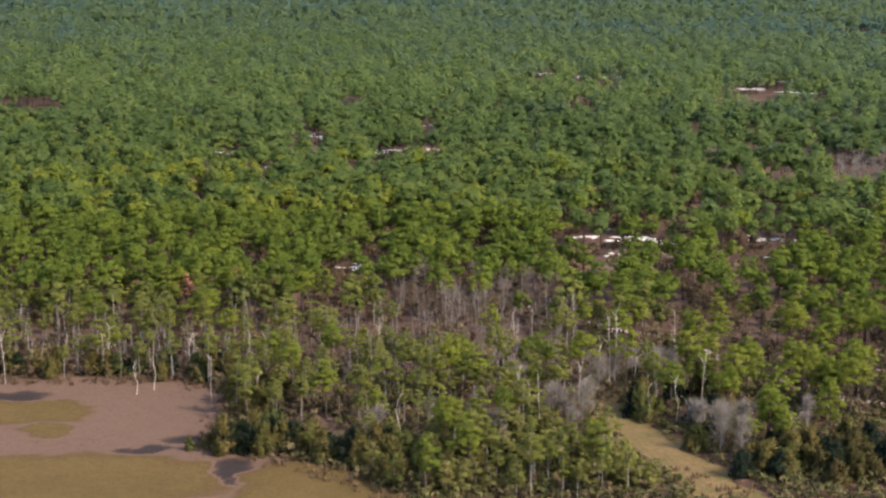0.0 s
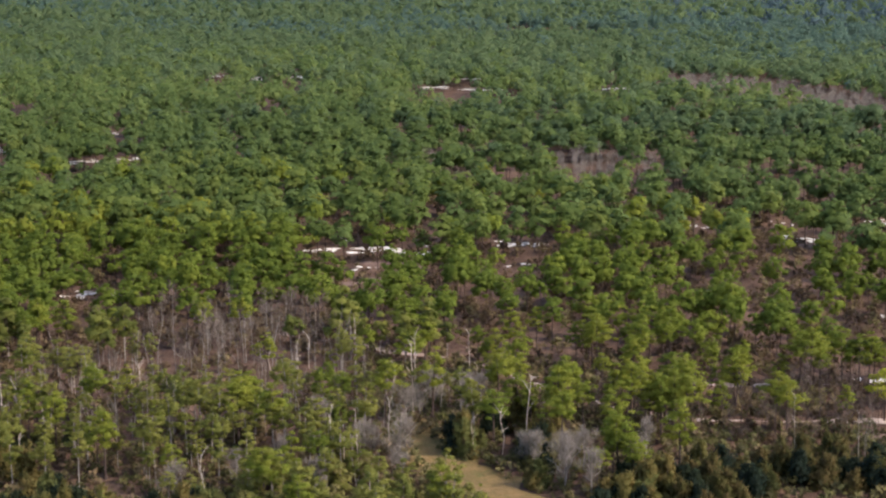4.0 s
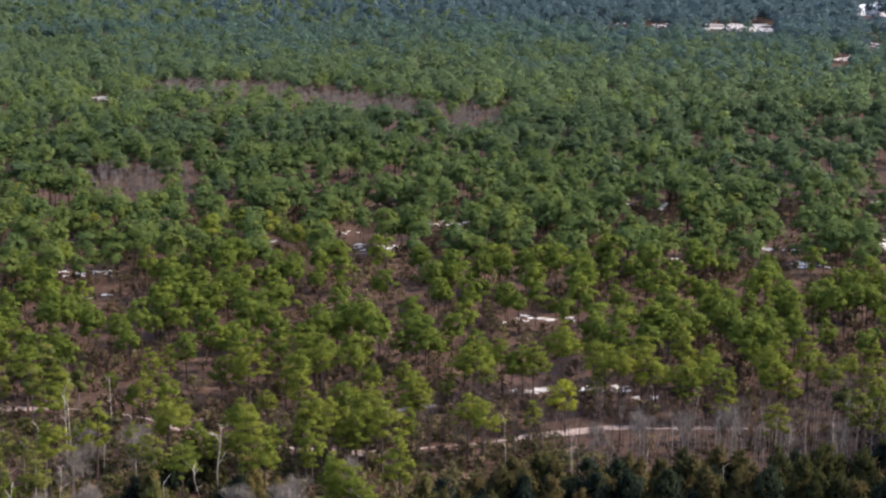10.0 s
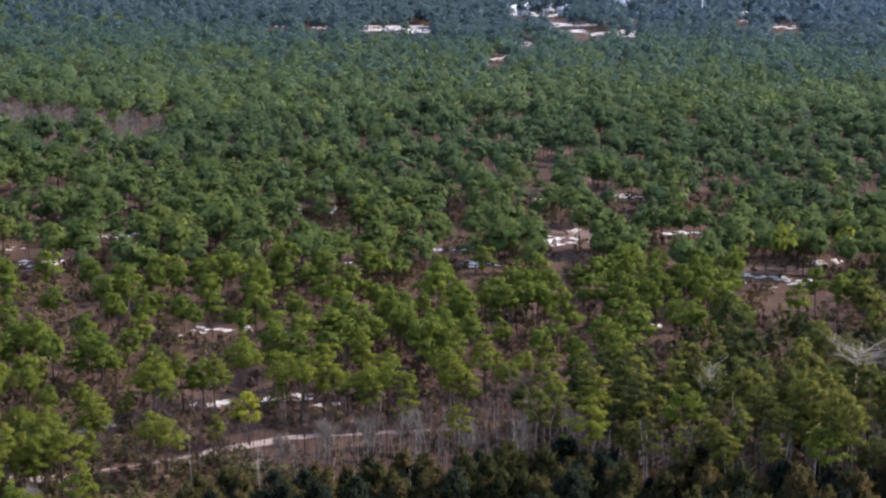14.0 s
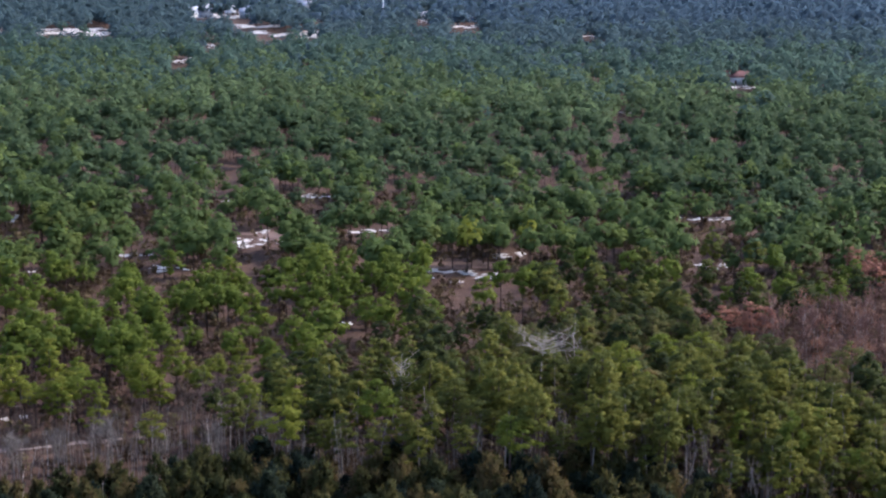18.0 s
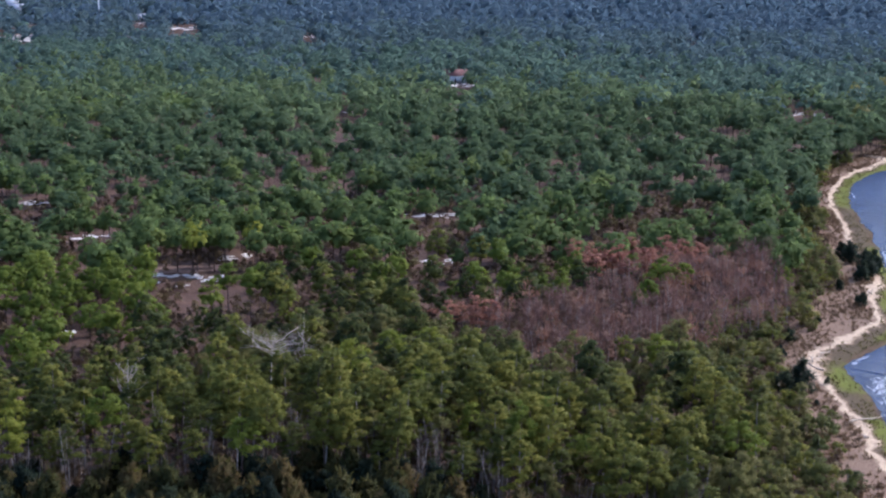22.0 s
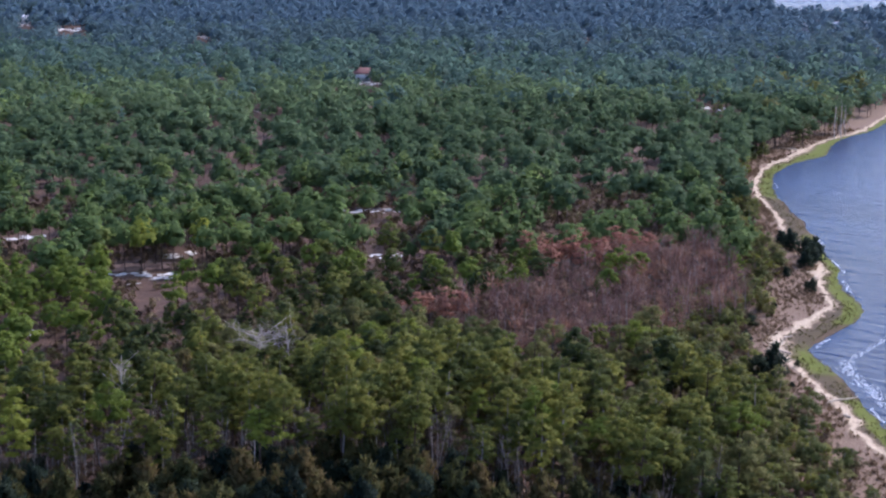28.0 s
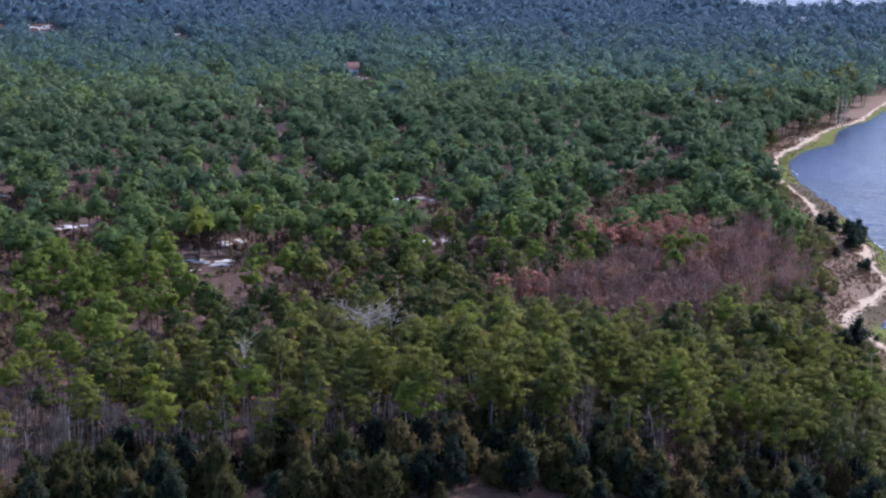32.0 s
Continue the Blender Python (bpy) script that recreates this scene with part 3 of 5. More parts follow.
def shore_band(name, lo, hi, label, category):
    """The part of the shore whose tone lies between two values; neighbours share their edges."""
    i = np.arange(sx_.size).reshape(sx_.shape)
    q = np.stack([i[:-1, :-1], i[1:, :-1], i[1:, 1:], i[:-1, 1:]], -1).reshape(-1, 4)
    mean = shore_tone.ravel()[q].mean(1)
    q = q[near_land.ravel()[q].all(1) & (mean >= lo) & (mean < hi)]
    used, q = np.unique(q, return_inverse=True)
    q = q.reshape(-1, 4)
    v = np.stack([sx_.ravel(), sy_.ravel(), shore_z.ravel()], 1)[used]
    ob = new(name, tri_mesh(name, v, np.concatenate([q[:, [0, 1, 2]], q[:, [0, 2, 3]]]), [SHORELAND], tint=shore_tone.ravel()[used], smooth=True))
    ob.data.attributes.new("grass", "FLOAT", "POINT").data.foreach_set("value", lush.ravel()[used].astype(np.float32))
    return tagged(ob, label, category, kind="structure")


shore_band("wet_shore", -1.0, 0.09, "wet dark mud at the water's edge", "mud")
shore_band("shore_grass", 0.09, 0.33, "strip of green and brown low grass behind the waterline", "grass")
shore_band("beach", 0.33, 0.46, "narrow winding band of pale beach sand beside the grass", "beach")
shore_band("dry_grass_bank", 0.46, 9.0, "bank of dry brown grass and wrack above the beach", "dry grass")

# Breaking ripples off the beach.
foam_rng = np.random.default_rng(71)
BREAKERS = [([(312, 142), (302, 143), (294, 144.4), (288, 146), (282, 147.4), (277, 149), (267, 149.2)], 150, 0.5), ([(272, 150.5), (267, 149.2), (262, 147), (256, 144.5), (251, 142), (247, 140.4)], 190, 0.8),
            ([(249, 141.2), (244, 139), (239.5, 137), (236, 135), (232, 134)], 60, 0.5), ([(240, 140.6), (236, 138.8), (233, 137.5), (229, 135.5), (222, 132.5)], 60, 0.18), ([(216, 129.8), (210, 127), (206, 125)], 40, 0.2),
            ([(232, 128), (224, 124), (214, 120)], 60, 0.7), ([(372, 169), (366, 166.8), (358, 164)], 30, 0.25), ([(399, 177), (392, 175.2), (386, 173.5)], 24, 0.2), ([(348, 162.6), (340, 160.2), (334, 158.4)], 30, 0.25),
            ([(492, 208), (487, 206), (482, 205)], 14, 0.2), ([(288, 156), (284, 157), (280, 157.6)], 20, 0.25)]
for line, count, loose in BREAKERS:
    count = int(count * 2.2)
    piece = smooth_line(line, 0.25)
    d = np.gradient(piece, axis=0)
    d /= np.linalg.norm(d, axis=1)[:, None] + 1e-9
    at = np.clip((len(piece) * np.clip(foam_rng.random(count) + 0.06 * foam_rng.normal(size=count), 0, 1)).astype(int), 0, len(piece) - 1)
    along, land = d[at], np.stack([d[at][:, 1], -d[at][:, 0]], 1)
    mid = piece[at] + land * (foam_rng.normal(size=count) * loose + 0.4 * wavy(piece[at][:, 0], piece[at][:, 1], 1.5, 0.7))[:, None]
    w = 2 * math.pi * np.arange(7) / 7
    ln, wd = foam_rng.uniform(0.12, 0.85, count) ** 1.6, foam_rng.uniform(0.02, 0.08, count)
    rim = 1 + 0.4 * foam_rng.normal(size=(count, 7))
    skew = foam_rng.normal(size=(count, 1, 1)) * 0.3
    xy = mid[:, None] + (along[:, None] + land[:, None] * skew) * (np.cos(w) * ln[:, None] * rim)[..., None] + land[:, None] * (np.sin(w) * wd[:, None] * rim)[..., None]
    vs = np.concatenate([xy, np.full((count, 7, 1), -0.56)], 2).reshape(-1, 3)
    base = 7 * np.arange(count)[:, None, None]
    ts = (base + np.array([(0, k, k + 1) for k in range(1, 6)])[None]).reshape(-1, 3)
    tagged(new("foam_line", tri_mesh("foam_line", vs, ts, [FOAM])), "thin broken line of white foam on the water", "foam", kind="structure")

# Far river arm near the horizon.
far_arm = [(1352, 378), (1372, 350), (1388, 322), (1425, 230), (1460, 100), (1500, -60)]
strip("far_river_arm", smooth_line(far_arm, 30.0), -430.0, 0.0, 0.6, WATER, "distant pale arm of the river behind the woods", "river", 0.5, 9.0)

# Woodland track and path.
TRACK_LINE = [(16, 398), (28, 387), (46, 371), (54, 360), (61, 345), (67, 331), (75, 322), (91, 314), (103, 311), (112, 310), (120, 308), (128, 302), (138, 295), (149, 287), (160, 283)]
track_line = smooth_line(TRACK_LINE, 2.0)
strip("sand_track", track_line, -1.2, 1.3, 0.11, TRACK, "pinkish pale sand track through the pines", "track", 0.9, 0.9,
      fade=lambda x, y: np.clip(0.65 + 0.8 * wavy(x, y, 7.0, 2.0), 0.15, 1.3))
strip("sand_track", smooth_line([(60, 352), (70, 350), (82, 344), (96, 338), (112, 334), (126, 332), (140, 326), (152, 318)], 2.0), -0.8, 0.8, 0.12, TRACK,
      "faint pinkish sand path between pine trunks", "path", 2.9, 0.8, fade=lambda x, y: np.clip(0.6 + 0.7 * wavy(x, y, 5.0, 1.0), 0.05, 1.2))


def blot_shape(cx, cy, wide, deep, z, a, seed, n=40, ragged=0.42):
    """An uneven disc, low at its rim, turned by an angle."""
    rng = np.random.default_rng(seed)
    w = np.linspace(0, 2 * math.pi, n, endpoint=False)
    r = 1 + ragged * (np.sin(3 * w + rng.uniform(0, 6)) * 0.5 + np.sin(5 * w + rng.uniform(0, 6)) * 0.4 + np.sin(9 * w + rng.uniform(0, 6)) * 0.35 + rng.normal(size=n) * 0.25)
    u, v = np.cos(w) * r * deep / 2, np.sin(w) * r * wide / 2
    x, y = cx + u * math.cos(a) - v * math.sin(a), cy + u * math.sin(a) + v * math.cos(a)
    ring = np.column_stack([x, y, np.full(n, z - 0.03)])
    mid = np.column_stack([cx + (x - cx) * 0.5, cy + (y - cy) * 0.5, np.full(n, z + 0.04)])
    vs = np.vstack([ring, mid, [[cx, cy, z + 0.05]]])
    k = np.arange(n)
    j = (k + 1) % n
    return vs, np.concatenate([np.column_stack([k, j, j + n]), np.column_stack([k, j + n, k + n]), np.column_stack([k + n, j + n, np.full(n, 2 * n)])])


def blot(name, cx, cy, wide, deep, z, mat, label, category, seed, group="", kind="structure", turn=None, n=40, ragged=0.42):
    """An uneven patch of ground cover, its length across the line of sight from the south-west."""
    a = math.atan2(cy - 82, cx + 60) if turn is None else turn
    vs, ts = blot_shape(cx, cy, wide, deep, z, a, seed, n, ragged)
    return tagged(new(name, tri_mesh(name, vs, ts, [mat], smooth=True)), label, category, group, kind)


# Sand openings: centre, width across, depth.
SAND_NEAR = [(55, 482, 26, 12), (40, 487, 9, 8), (94, 481, 13, 7), (87, 457, 5, 6), (-25, 447, 8, 5), (48, 462, 5, 5), (170, 470, 13, 10), (-20, 447, 9, 5), (149, 494, 6, 5), (14, 476, 4, 7), (49, 501, 5, 6),
             (174, 493, 6, 4), (203, 487, 12, 10), (153, 382, 8, 6), (161, 377, 9, 6), (224, 411, 4, 5), (124, 334, 8, 6), (136, 327, 9, 6), (140, 318, 6, 5)]
SAND_MID = [(285, 390, 14, 15), (248, 387, 9, 8), (354, 430, 14, 7), (334, 442, 8, 6), (228, 313, 4, 7), (256, 407, 9, 5), (286, 323, 16, 13), (312, 326, 8, 11), (391, 308, 15, 6),
            (331, 276, 9, 6), (273, 477, 5, 24), (268, 485, 6, 6), (318, 378, 10, 6), (300, 400, 7, 6)]
SAND_NORTH = [(160, 888, 16, 14), (180, 868, 26, 10), (186, 925, 12, 8), (90, 955, 24, 22), (58, 974, 9, 14), (247, 856, 16, 12), (-54, 709, 13, 14), (-20, 667, 12, 10), (-3, 670, 8, 8), (-6, 747, 5, 9), (-84, 666, 9, 10), (-65, 624, 9, 8),
              (198, 805, 5, 14), (808, 1031, 50, 70), (775, 1085, 20, 46), (875, 886, 46, 60), (770, 862, 8, 40), (684, 806, 10, 36), (1006, 826, 20, 40)]
SAND_EAST = [(732, 465, 14, 14), (735, 467, 8, 6), (1000, 1070, 40, 60), (757, 1107, 14, 30), (675, 797, 8, 22), (772, 865, 7, 28), (605, 455, 10, 9), (1019, 833, 18, 40), (1051, 895, 8, 34),
             (684, 270, 10, 30), (690, 280, 5, 14), (1062, 449, 6, 22), (1032, 882, 10, 30), (920, 960, 30, 40), (980, 700, 12, 26)]
SAND_FAR = SAND_NORTH + SAND_EAST
seed = 0
for cx, cy, wide, deep in SAND_NEAR + SAND_MID + SAND_FAR:
    seed += 1
    r = np.random.default_rng(900 + seed)
    a = math.atan2(cy - 82, cx + 60)
    n = 5 if wide < 7 else 8 if wide < 12 else 12 if wide < 30 else 16
    vs, ts, m = [], [], 0
    for k in range(n):
        v, u = r.uniform(-0.55, 0.55) * wide, r.normal() * deep * 0.30
        size = r.uniform(0.10, 0.34 if wide < 30 else 0.55) * wide
        pv, pt = blot_shape(cx + u * math.cos(a) - v * math.sin(a), cy + u * math.sin(a) + v * math.cos(a), size, size * r.uniform(0.4, 1.1) * deep / wide + 0.8, 0.07 + 0.012 * k, a, seed * 10 + k, 26, 0.5)
        vs.append(pv)
        ts.append(pt + m)
        m += len(pv)
    tagged(new("sand_patch", tri_mesh("sand_patch", np.concatenate(vs), np.concatenate(ts), [SAND], smooth=True)), "broken bare patch of white sand between pines", "sand", "sand openings in the wood", "structure")
for cx, cy, wide, deep in [(48, 442, 20, 20), (57, 464, 24, 12), (168, 462, 18, 8), (110, 300, 18, 7), (150, 284, 20, 8), (78, 312, 22, 8), (300, 392, 30, 22), (296, 330, 34, 18)]:
    seed += 1
    blot("bare_ground", cx, cy, wide * 0.8, deep * 0.7, 0.05, SOIL, "patch of pinkish sandy soil with scattered litter", "bare ground", seed)

# ---- marsh, pools and meadow ----
MARSH = [(-180, 332), (-76, 338), (-52, 336), (-38, 322), (-42, 294), (-34, 290), (-20, 280), (-5, 262), (-5, 150), (-180, 150)]
MARSH_BEDS = [(-80, 315, 15, 8.5), (-71.6, 302, 4.8, 4.4), (-64, 274, 30, 15.5), (-20, 271, 15.5, 14), (-104, 278, 30, 14)]
# The fourth entry darkens the mud as the bushes' cast shadow.
MARSH_HOLLOWS_AND_SHADE = [(-36.5, 281, 4.5, 4.5), (-36, 276, 1.8, 6), (-84, 325, 8, 4), (-46, 297, 5, 2.5), (-52, 291, 5, 1.6)]


def marsh_height(x, y):
    """1 on the grass beds, 0 in the wet hollows and the painted bush shadow, about 0.42 on the bare mud."""
    up, down = np.full(x.shape, -1.0), np.full(x.shape, -1.0)
    wx, wy = x + 1.6 * wavy(x, y, 2.6, 0.5) + 0.7 * wavy(x, y, 0.9, 1.5), y + 1.3 * wavy(x, y, 2.2, 2.5) + 0.6 * wavy(x, y, 0.8, 0.2)
    for cx, cy, a, b in MARSH_BEDS:
        up = np.maximum(up, 1 - np.hypot((wx - cx) / a, (wy - cy) / b))
    for cx, cy, a, b in MARSH_HOLLOWS_AND_SHADE:
        down = np.maximum(down, 1 - np.hypot((wx - cx) / a, (wy - cy) / b))
    h = 0.42 + 0.42 * np.clip(up * 3.2 + 0.3, 0, 1)
    return h - h * np.clip(down * 2.2 + 0.3, 0, 1)


mx, my = np.meshgrid(np.arange(-130, 12, 1.0), np.arange(236, 345, 1.0), indexing="ij")
tone = marsh_height(mx, my)
mz = 0.10 + 0.16 * np.clip((tone - 0.45) * 3, 0, 1) - 0.05 * (tone < 0.3) + 0.03 * wavy(mx, my, 1.4, 0.7)
i = np.arange(mx.size).reshape(mx.shape)
q = np.stack([i[:-1, :-1], i[1:, :-1], i[1:, 1:], i[:-1, 1:]], -1).reshape(-1, 4)
shift_x, shift_y = 2.5 * wavy(mx, my, 4.0, 0.3) + wavy(mx, my, 1.3, 1.3), 2.5 * wavy(mx, my, 4.4, 1.1) + wavy(mx, my, 1.2, 0.6)
wet = (inside((mx + shift_x).ravel(), (my + shift_y - 1.0).ravel(), MARSH) | inside((mx + shift_x - 2.5).ravel(), (my + shift_y).ravel(), MARSH))
q = q[wet[q].all(1)]
tagged(new("marsh", tri_mesh("marsh", np.stack([mx, my, mz], -1).reshape(-1, 3), np.concatenate([q[:, [0, 1, 2]], q[:, [0, 2, 3]]]), [MARSHLAND], tint=tone.ravel(), smooth=True)),
       "brown tidal marsh with olive grass beds, dark wet hollows and a painted bush shadow", "marsh", kind="structure")
strip("meadow", smooth_line([(32, 330), (31.5, 309), (34.5, 299), (38, 288), (43, 277), (46, 258)], 2.0), -5.0, 5.5, 0.12, MEADOW, "grassy yellow green clearing running down to the marsh", "meadow", 0.2, 2.8, cols=8)
blot("clearing", -200, 770, 50, 70, 0.06, MUD, "far brown clearing of bare soil among trees", "clearing", 331)


# ---- where trees stand ----
GLADE = [(25, 320), (36, 320), (45, 304), (52, 275), (58, 250), (34, 250), (33, 284), (28, 300)]
BAREWOOD = [(-12, 412), (24, 404), (26, 380), (8, 360), (-10, 378)]
PURPLE = [(238, 205), (256, 232), (285, 226), (318, 214), (350, 205), (345, 192), (300, 176), (262, 184)]
RUSTY = [(318, 238), (342, 224), (345, 208), (322, 208), (306, 222)]
RUSTY2 = [(254, 236), (262, 236), (264, 226), (252, 224)]
BROWNBAND = [(275, 872), (300, 868), (318, 830), (330, 775), (340, 730), (342, 700), (350, 668), (340, 664), (330, 690), (322, 720), (312, 760), (296, 815), (270, 850)]
CLEARCUT = [(268, 1176), (282, 1228), (368, 1158), (350, 1106)]
GREYBRUSH = [(146, 622), (178, 614), (178, 596), (148, 598)]
OAKZONE = [(168, 132), (150, 205), (150, 228), (190, 262), (232, 268), (262, 242), (238, 205), (262, 184), (300, 176), (350, 205), (420, 226), (520, 248), (640, 262), (780, 262), (780, 190), (420, 150)]
tree_line = smooth_line(TREELINE, 6.0).tolist()


def rng_edge(x, y):
    """A fixed random value for each place."""
    v = np.sin(np.floor(x / 10) * 12.9898 + np.floor(y / 10) * 78.233) * 43758.5453
    return v - np.floor(v)


def scatter(rng, cell, r0, r1, az0=-24.0, az1=96.0):
    """Loose places on a jittered grid, in a sector seen from above the marsh."""
    n = int(2 * r1 / cell)
    x, y = np.meshgrid(np.arange(n) * cell - r1, np.arange(n) * cell - r1)
    x = x.ravel() + rng.uniform(0, 1, x.size) * cell * 0.95 - 20
    y = y.ravel() + rng.uniform(0, 1, y.size) * cell * 0.95 + 60
    r, az = np.hypot(x + 20, y - 60), np.degrees(np.arctan2(x + 20, y - 60))
    r = r * (1 + 0.14 * (rng_edge(x, y) - 0.5)) if r0 > 300 or r1 > 600 else r
    ok = (r > r0) & (r <= r1) & (az > az0) & (az < az1)
    return x[ok], y[ok]


def on_land(x, y, margin=0.0):
    ok = away(x, y, tree_line) > margin
    ok &= ~inside(x, y, MARSH) & ~inside(x, y, GLADE)
    ok &= ~inside(x, y, NEARZONE)
    return ok


MEADOW_CORE = [(29, 328), (34, 328), (34, 309), (39, 300), (43, 288), (49, 275), (52, 262), (42, 260), (37, 279), (33, 288), (30, 298), (28, 309)]


def on_meadow(x, y):
    """The open meadow and the strip before it that is kept clear for the camera's view."""
    x, y = np.asarray(x, float), np.asarray(y, float)
    hit = np.zeros(x.shape, bool)
    for s in (0, 4, 8, 12):
        hit |= inside(x + 0.12 * s, y + s, MEADOW_CORE)
    return hit & (x > 24)


def sight_lane(x, y, poly, reach):
    """Whether a place lies in an opening, or in the strip before it that would hide it from the camera."""
    d = np.hypot(x + 60, y - 82)
    ux, uy = (x + 60) / d, (y - 82) / d
    hit = inside(x, y, poly)
    for s in np.arange(0.3, 1.01, 0.1):
        hit |= inside(x + ux * reach * s, y + uy * reach * s, poly)
    return hit


def sight_gaps(rng, x, y, crown_low=5.0, crown_high=11.5, keep=0.12):
    """Thins the stands along the camera's lines of sight to the sand openings, houses, single trees and track."""
    ok = np.ones(x.shape, bool)
    for k, (cx, cy, wide, deep) in enumerate(SAND_NEAR + SAND_MID + SAND_FAR):
        ex_, ey_ = (-22, 32) if cx < 230 and cx < 0.3 * cy + 20 else (-60, 84)
        dx, dy = ex_ - cx, ey_ - cy
        far = math.hypot(dx, dy)
        dx, dy = dx / far, dy / far
        slope = 89.0 / far
        ahead, side = (x - cx) * dx + (y - cy) * dy, np.abs((x - cx) * -dy + (y - cy) * dx)
        sight_lane = (ahead > crown_low / slope - deep * 0.5) & (ahead < crown_high / slope + deep * 0.3) & (side < wide * 0.46 + 1.6)
        on = (np.abs(ahead) < deep * 0.5) & (side < wide * 0.5)
        ok &= ~(sight_lane & (rng.random(x.size) > (keep if far < 1000 else 0.03))) & ~(on & (rng.random(x.size) > 0.35))
    for hx, hy, _, long, *_ in HOUSES:
        dx, dy = -60 - hx, 82 - hy
        far = math.hypot(dx, dy)
        ahead, side = ((x - hx) * dx + (y - hy) * dy) / far, np.abs((x - hx) * -dy + (y - hy) * dx) / far
        ok &= ~((ahead > -9) & (ahead < 9.5 * far / 88.0) & (side < long * 0.4) & (rng.random(x.size) > (0.12 if far < 950 else 0.3)))
    for hx, hy, deep, wide in ((113.7, 309.6, 30, 3.6), (190.5, 239.5, 12, 6.0), (163, 249.8, 10, 4.5)):
        dx, dy = -60 - hx, 82 - hy
        far = math.hypot(dx, dy)
        ahead, side = ((x - hx) * dx + (y - hy) * dy) / far, np.abs((x - hx) * -dy + (y - hy) * dx) / far
        ok &= ~((ahead > -3) & (ahead < deep) & (side < wide))
    t = np.abs(away(x, y, TRACK_LINE))
    d = np.hypot(x + 60, y - 82)
    for s in (18, 23, 28, 33, 38):
        over = np.abs(away(x + (x + 60) / d * s, y + (y - 82) / d * s, TRACK_LINE)) < 2.5
        ok &= ~(over & (rng.random(x.size) > 0.4))
        e = np.hypot(x + 22, y - 32)
        over = np.abs(away(x + (x + 22) / e * s, y + (y - 32) / e * s, TRACK_LINE)) < 2.0
        ok &= ~(over & (x > 60) & (rng.random(x.size) > 0.5))
    return ok & (t > 1.6)


# ---- trees ----
rng = np.random.default_rng(11)
ax, ay = scatter(rng, 4.4, 150, 690, -19, 91)
px_, py_ = scatter(rng, 5.0, 150, 690, -19, 91)
more = (px_ > -130) & (px_ < 62 - 0.1 * (py_ - 270)) & (py_ < 372) & (rng.random(px_.size) < 0.34)
more |= (px_ > 105) & (py_ < 275) & (np.abs(away(px_, py_, NEARLINE)) < 42) & (rng.random(px_.size) < 0.55)
more |= (px_ > 48) & (px_ < 118) & (py_ > 283) & (py_ < 336) & (rng.random(px_.size) < 0.5)
ax, ay = np.r_[ax, px_[more]], np.r_[ay, py_[more]]
ok = on_land(ax, ay)
ax, ay = ax[ok], ay[ok]
left_wood = 1 / (1 + np.exp((ax - 55 - 0.12 * (ay - 400)) / 16.0))
oaky = inside(ax, ay, OAKZONE)
thick = np.clip(0.60 + 0.10 * ((ax > 110) & (ay < 345)) + 0.36 * left_wood + 0.24 * wavy(ax, ay, 13.0, 0.4) + 0.14 * (np.hypot(ax + 55, ay - 82) > 430) + 0.5 * oaky + 0.0005 * (ay - 400), 0.2, 1.0)
thick *= np.clip(0.70 + 0.62 * wavy(ax, ay, 4.6, 3.1) + 0.2 * wavy(ax, ay, 2.1, 0.8), 0.12, 1.0)
ok = (rng.random(ax.size) < thick) & sight_gaps(rng, ax, ay)
ok &= ~((ay > 325) & (ay < 378) & (ax < -12) & (rng.random(ax.size) < 0.38))
for poly, p, before in ((PURPLE, 0.26, 20), (RUSTY, 0.15, 4), (RUSTY2, 0.1, 10), (BAREWOOD, 0.15, 26), (GREYBRUSH, 0.08, 50), (BROWNBAND, 0.04, 54), (GLADE, 0.15, 12)):
    ok &= ~(sight_lane(ax, ay, poly, before) & (rng.random(ax.size) > p))
rr = np.hypot(ax + 55, ay - 82)
glades = wavy(rr * 2.3, np.arctan2(ax + 55, ay - 82) * 420.0, 21.0, 1.9)
ok &= ~((glades > 0.42) & (rng.random(ax.size) < 0.75) & (rr > 240) & (left_wood < 0.5) & ~oaky)
fringe = away(ax, ay, tree_line)
ok &= ~((fringe < 17) & (ax < 310)) & ~((fringe < 8) & (ax < 420)) & ~on_meadow(ax, ay)
ok &= ~inside(ax, ay, [(-46, 301), (-36, 292), (-18, 284), (-4, 276), (-2, 283), (-15, 292), (-34, 302)])
ax, ay, left_wood, oaky = ax[ok], ay[ok], left_wood[ok], oaky[ok]
young = (ax < 48) & (ay < 297) & (rng.random(ax.size) < 0.4)
clear = young & ~on_meadow(ax, ay)
extra = np.random.default_rng(51)
ex_, ey_ = extra.uniform(-4, 38, 130), extra.uniform(266, 300, 130)
clear_2 = ~on_meadow(ex_, ey_) & ~inside(ex_, ey_, MARSH)
young_x, young_y = np.r_[ax[clear], ex_[clear_2]], np.r_[ay[clear], ey_[clear_2]]
ax, ay, left_wood, oaky = ax[~young], ay[~young], left_wood[~young], oaky[~young]
reach = np.hypot(ax + 55, ay - 82)
order = np.argsort(reach)
ax, ay, left_wood, oaky, reach = ax[order], ay[order], left_wood[order], oaky[order], reach[order]
pond = (left_wood > 0.55) & (ay < 385) & (rng.random(ax.size) < 0.85)
oaky &= rng.random(ax.size) < np.clip((470 - reach) / 120, 0.12, 1)
oaky &= rng.random(ax.size) < np.where((ax < 185) & (ay > 150), 0.22, 0.55)


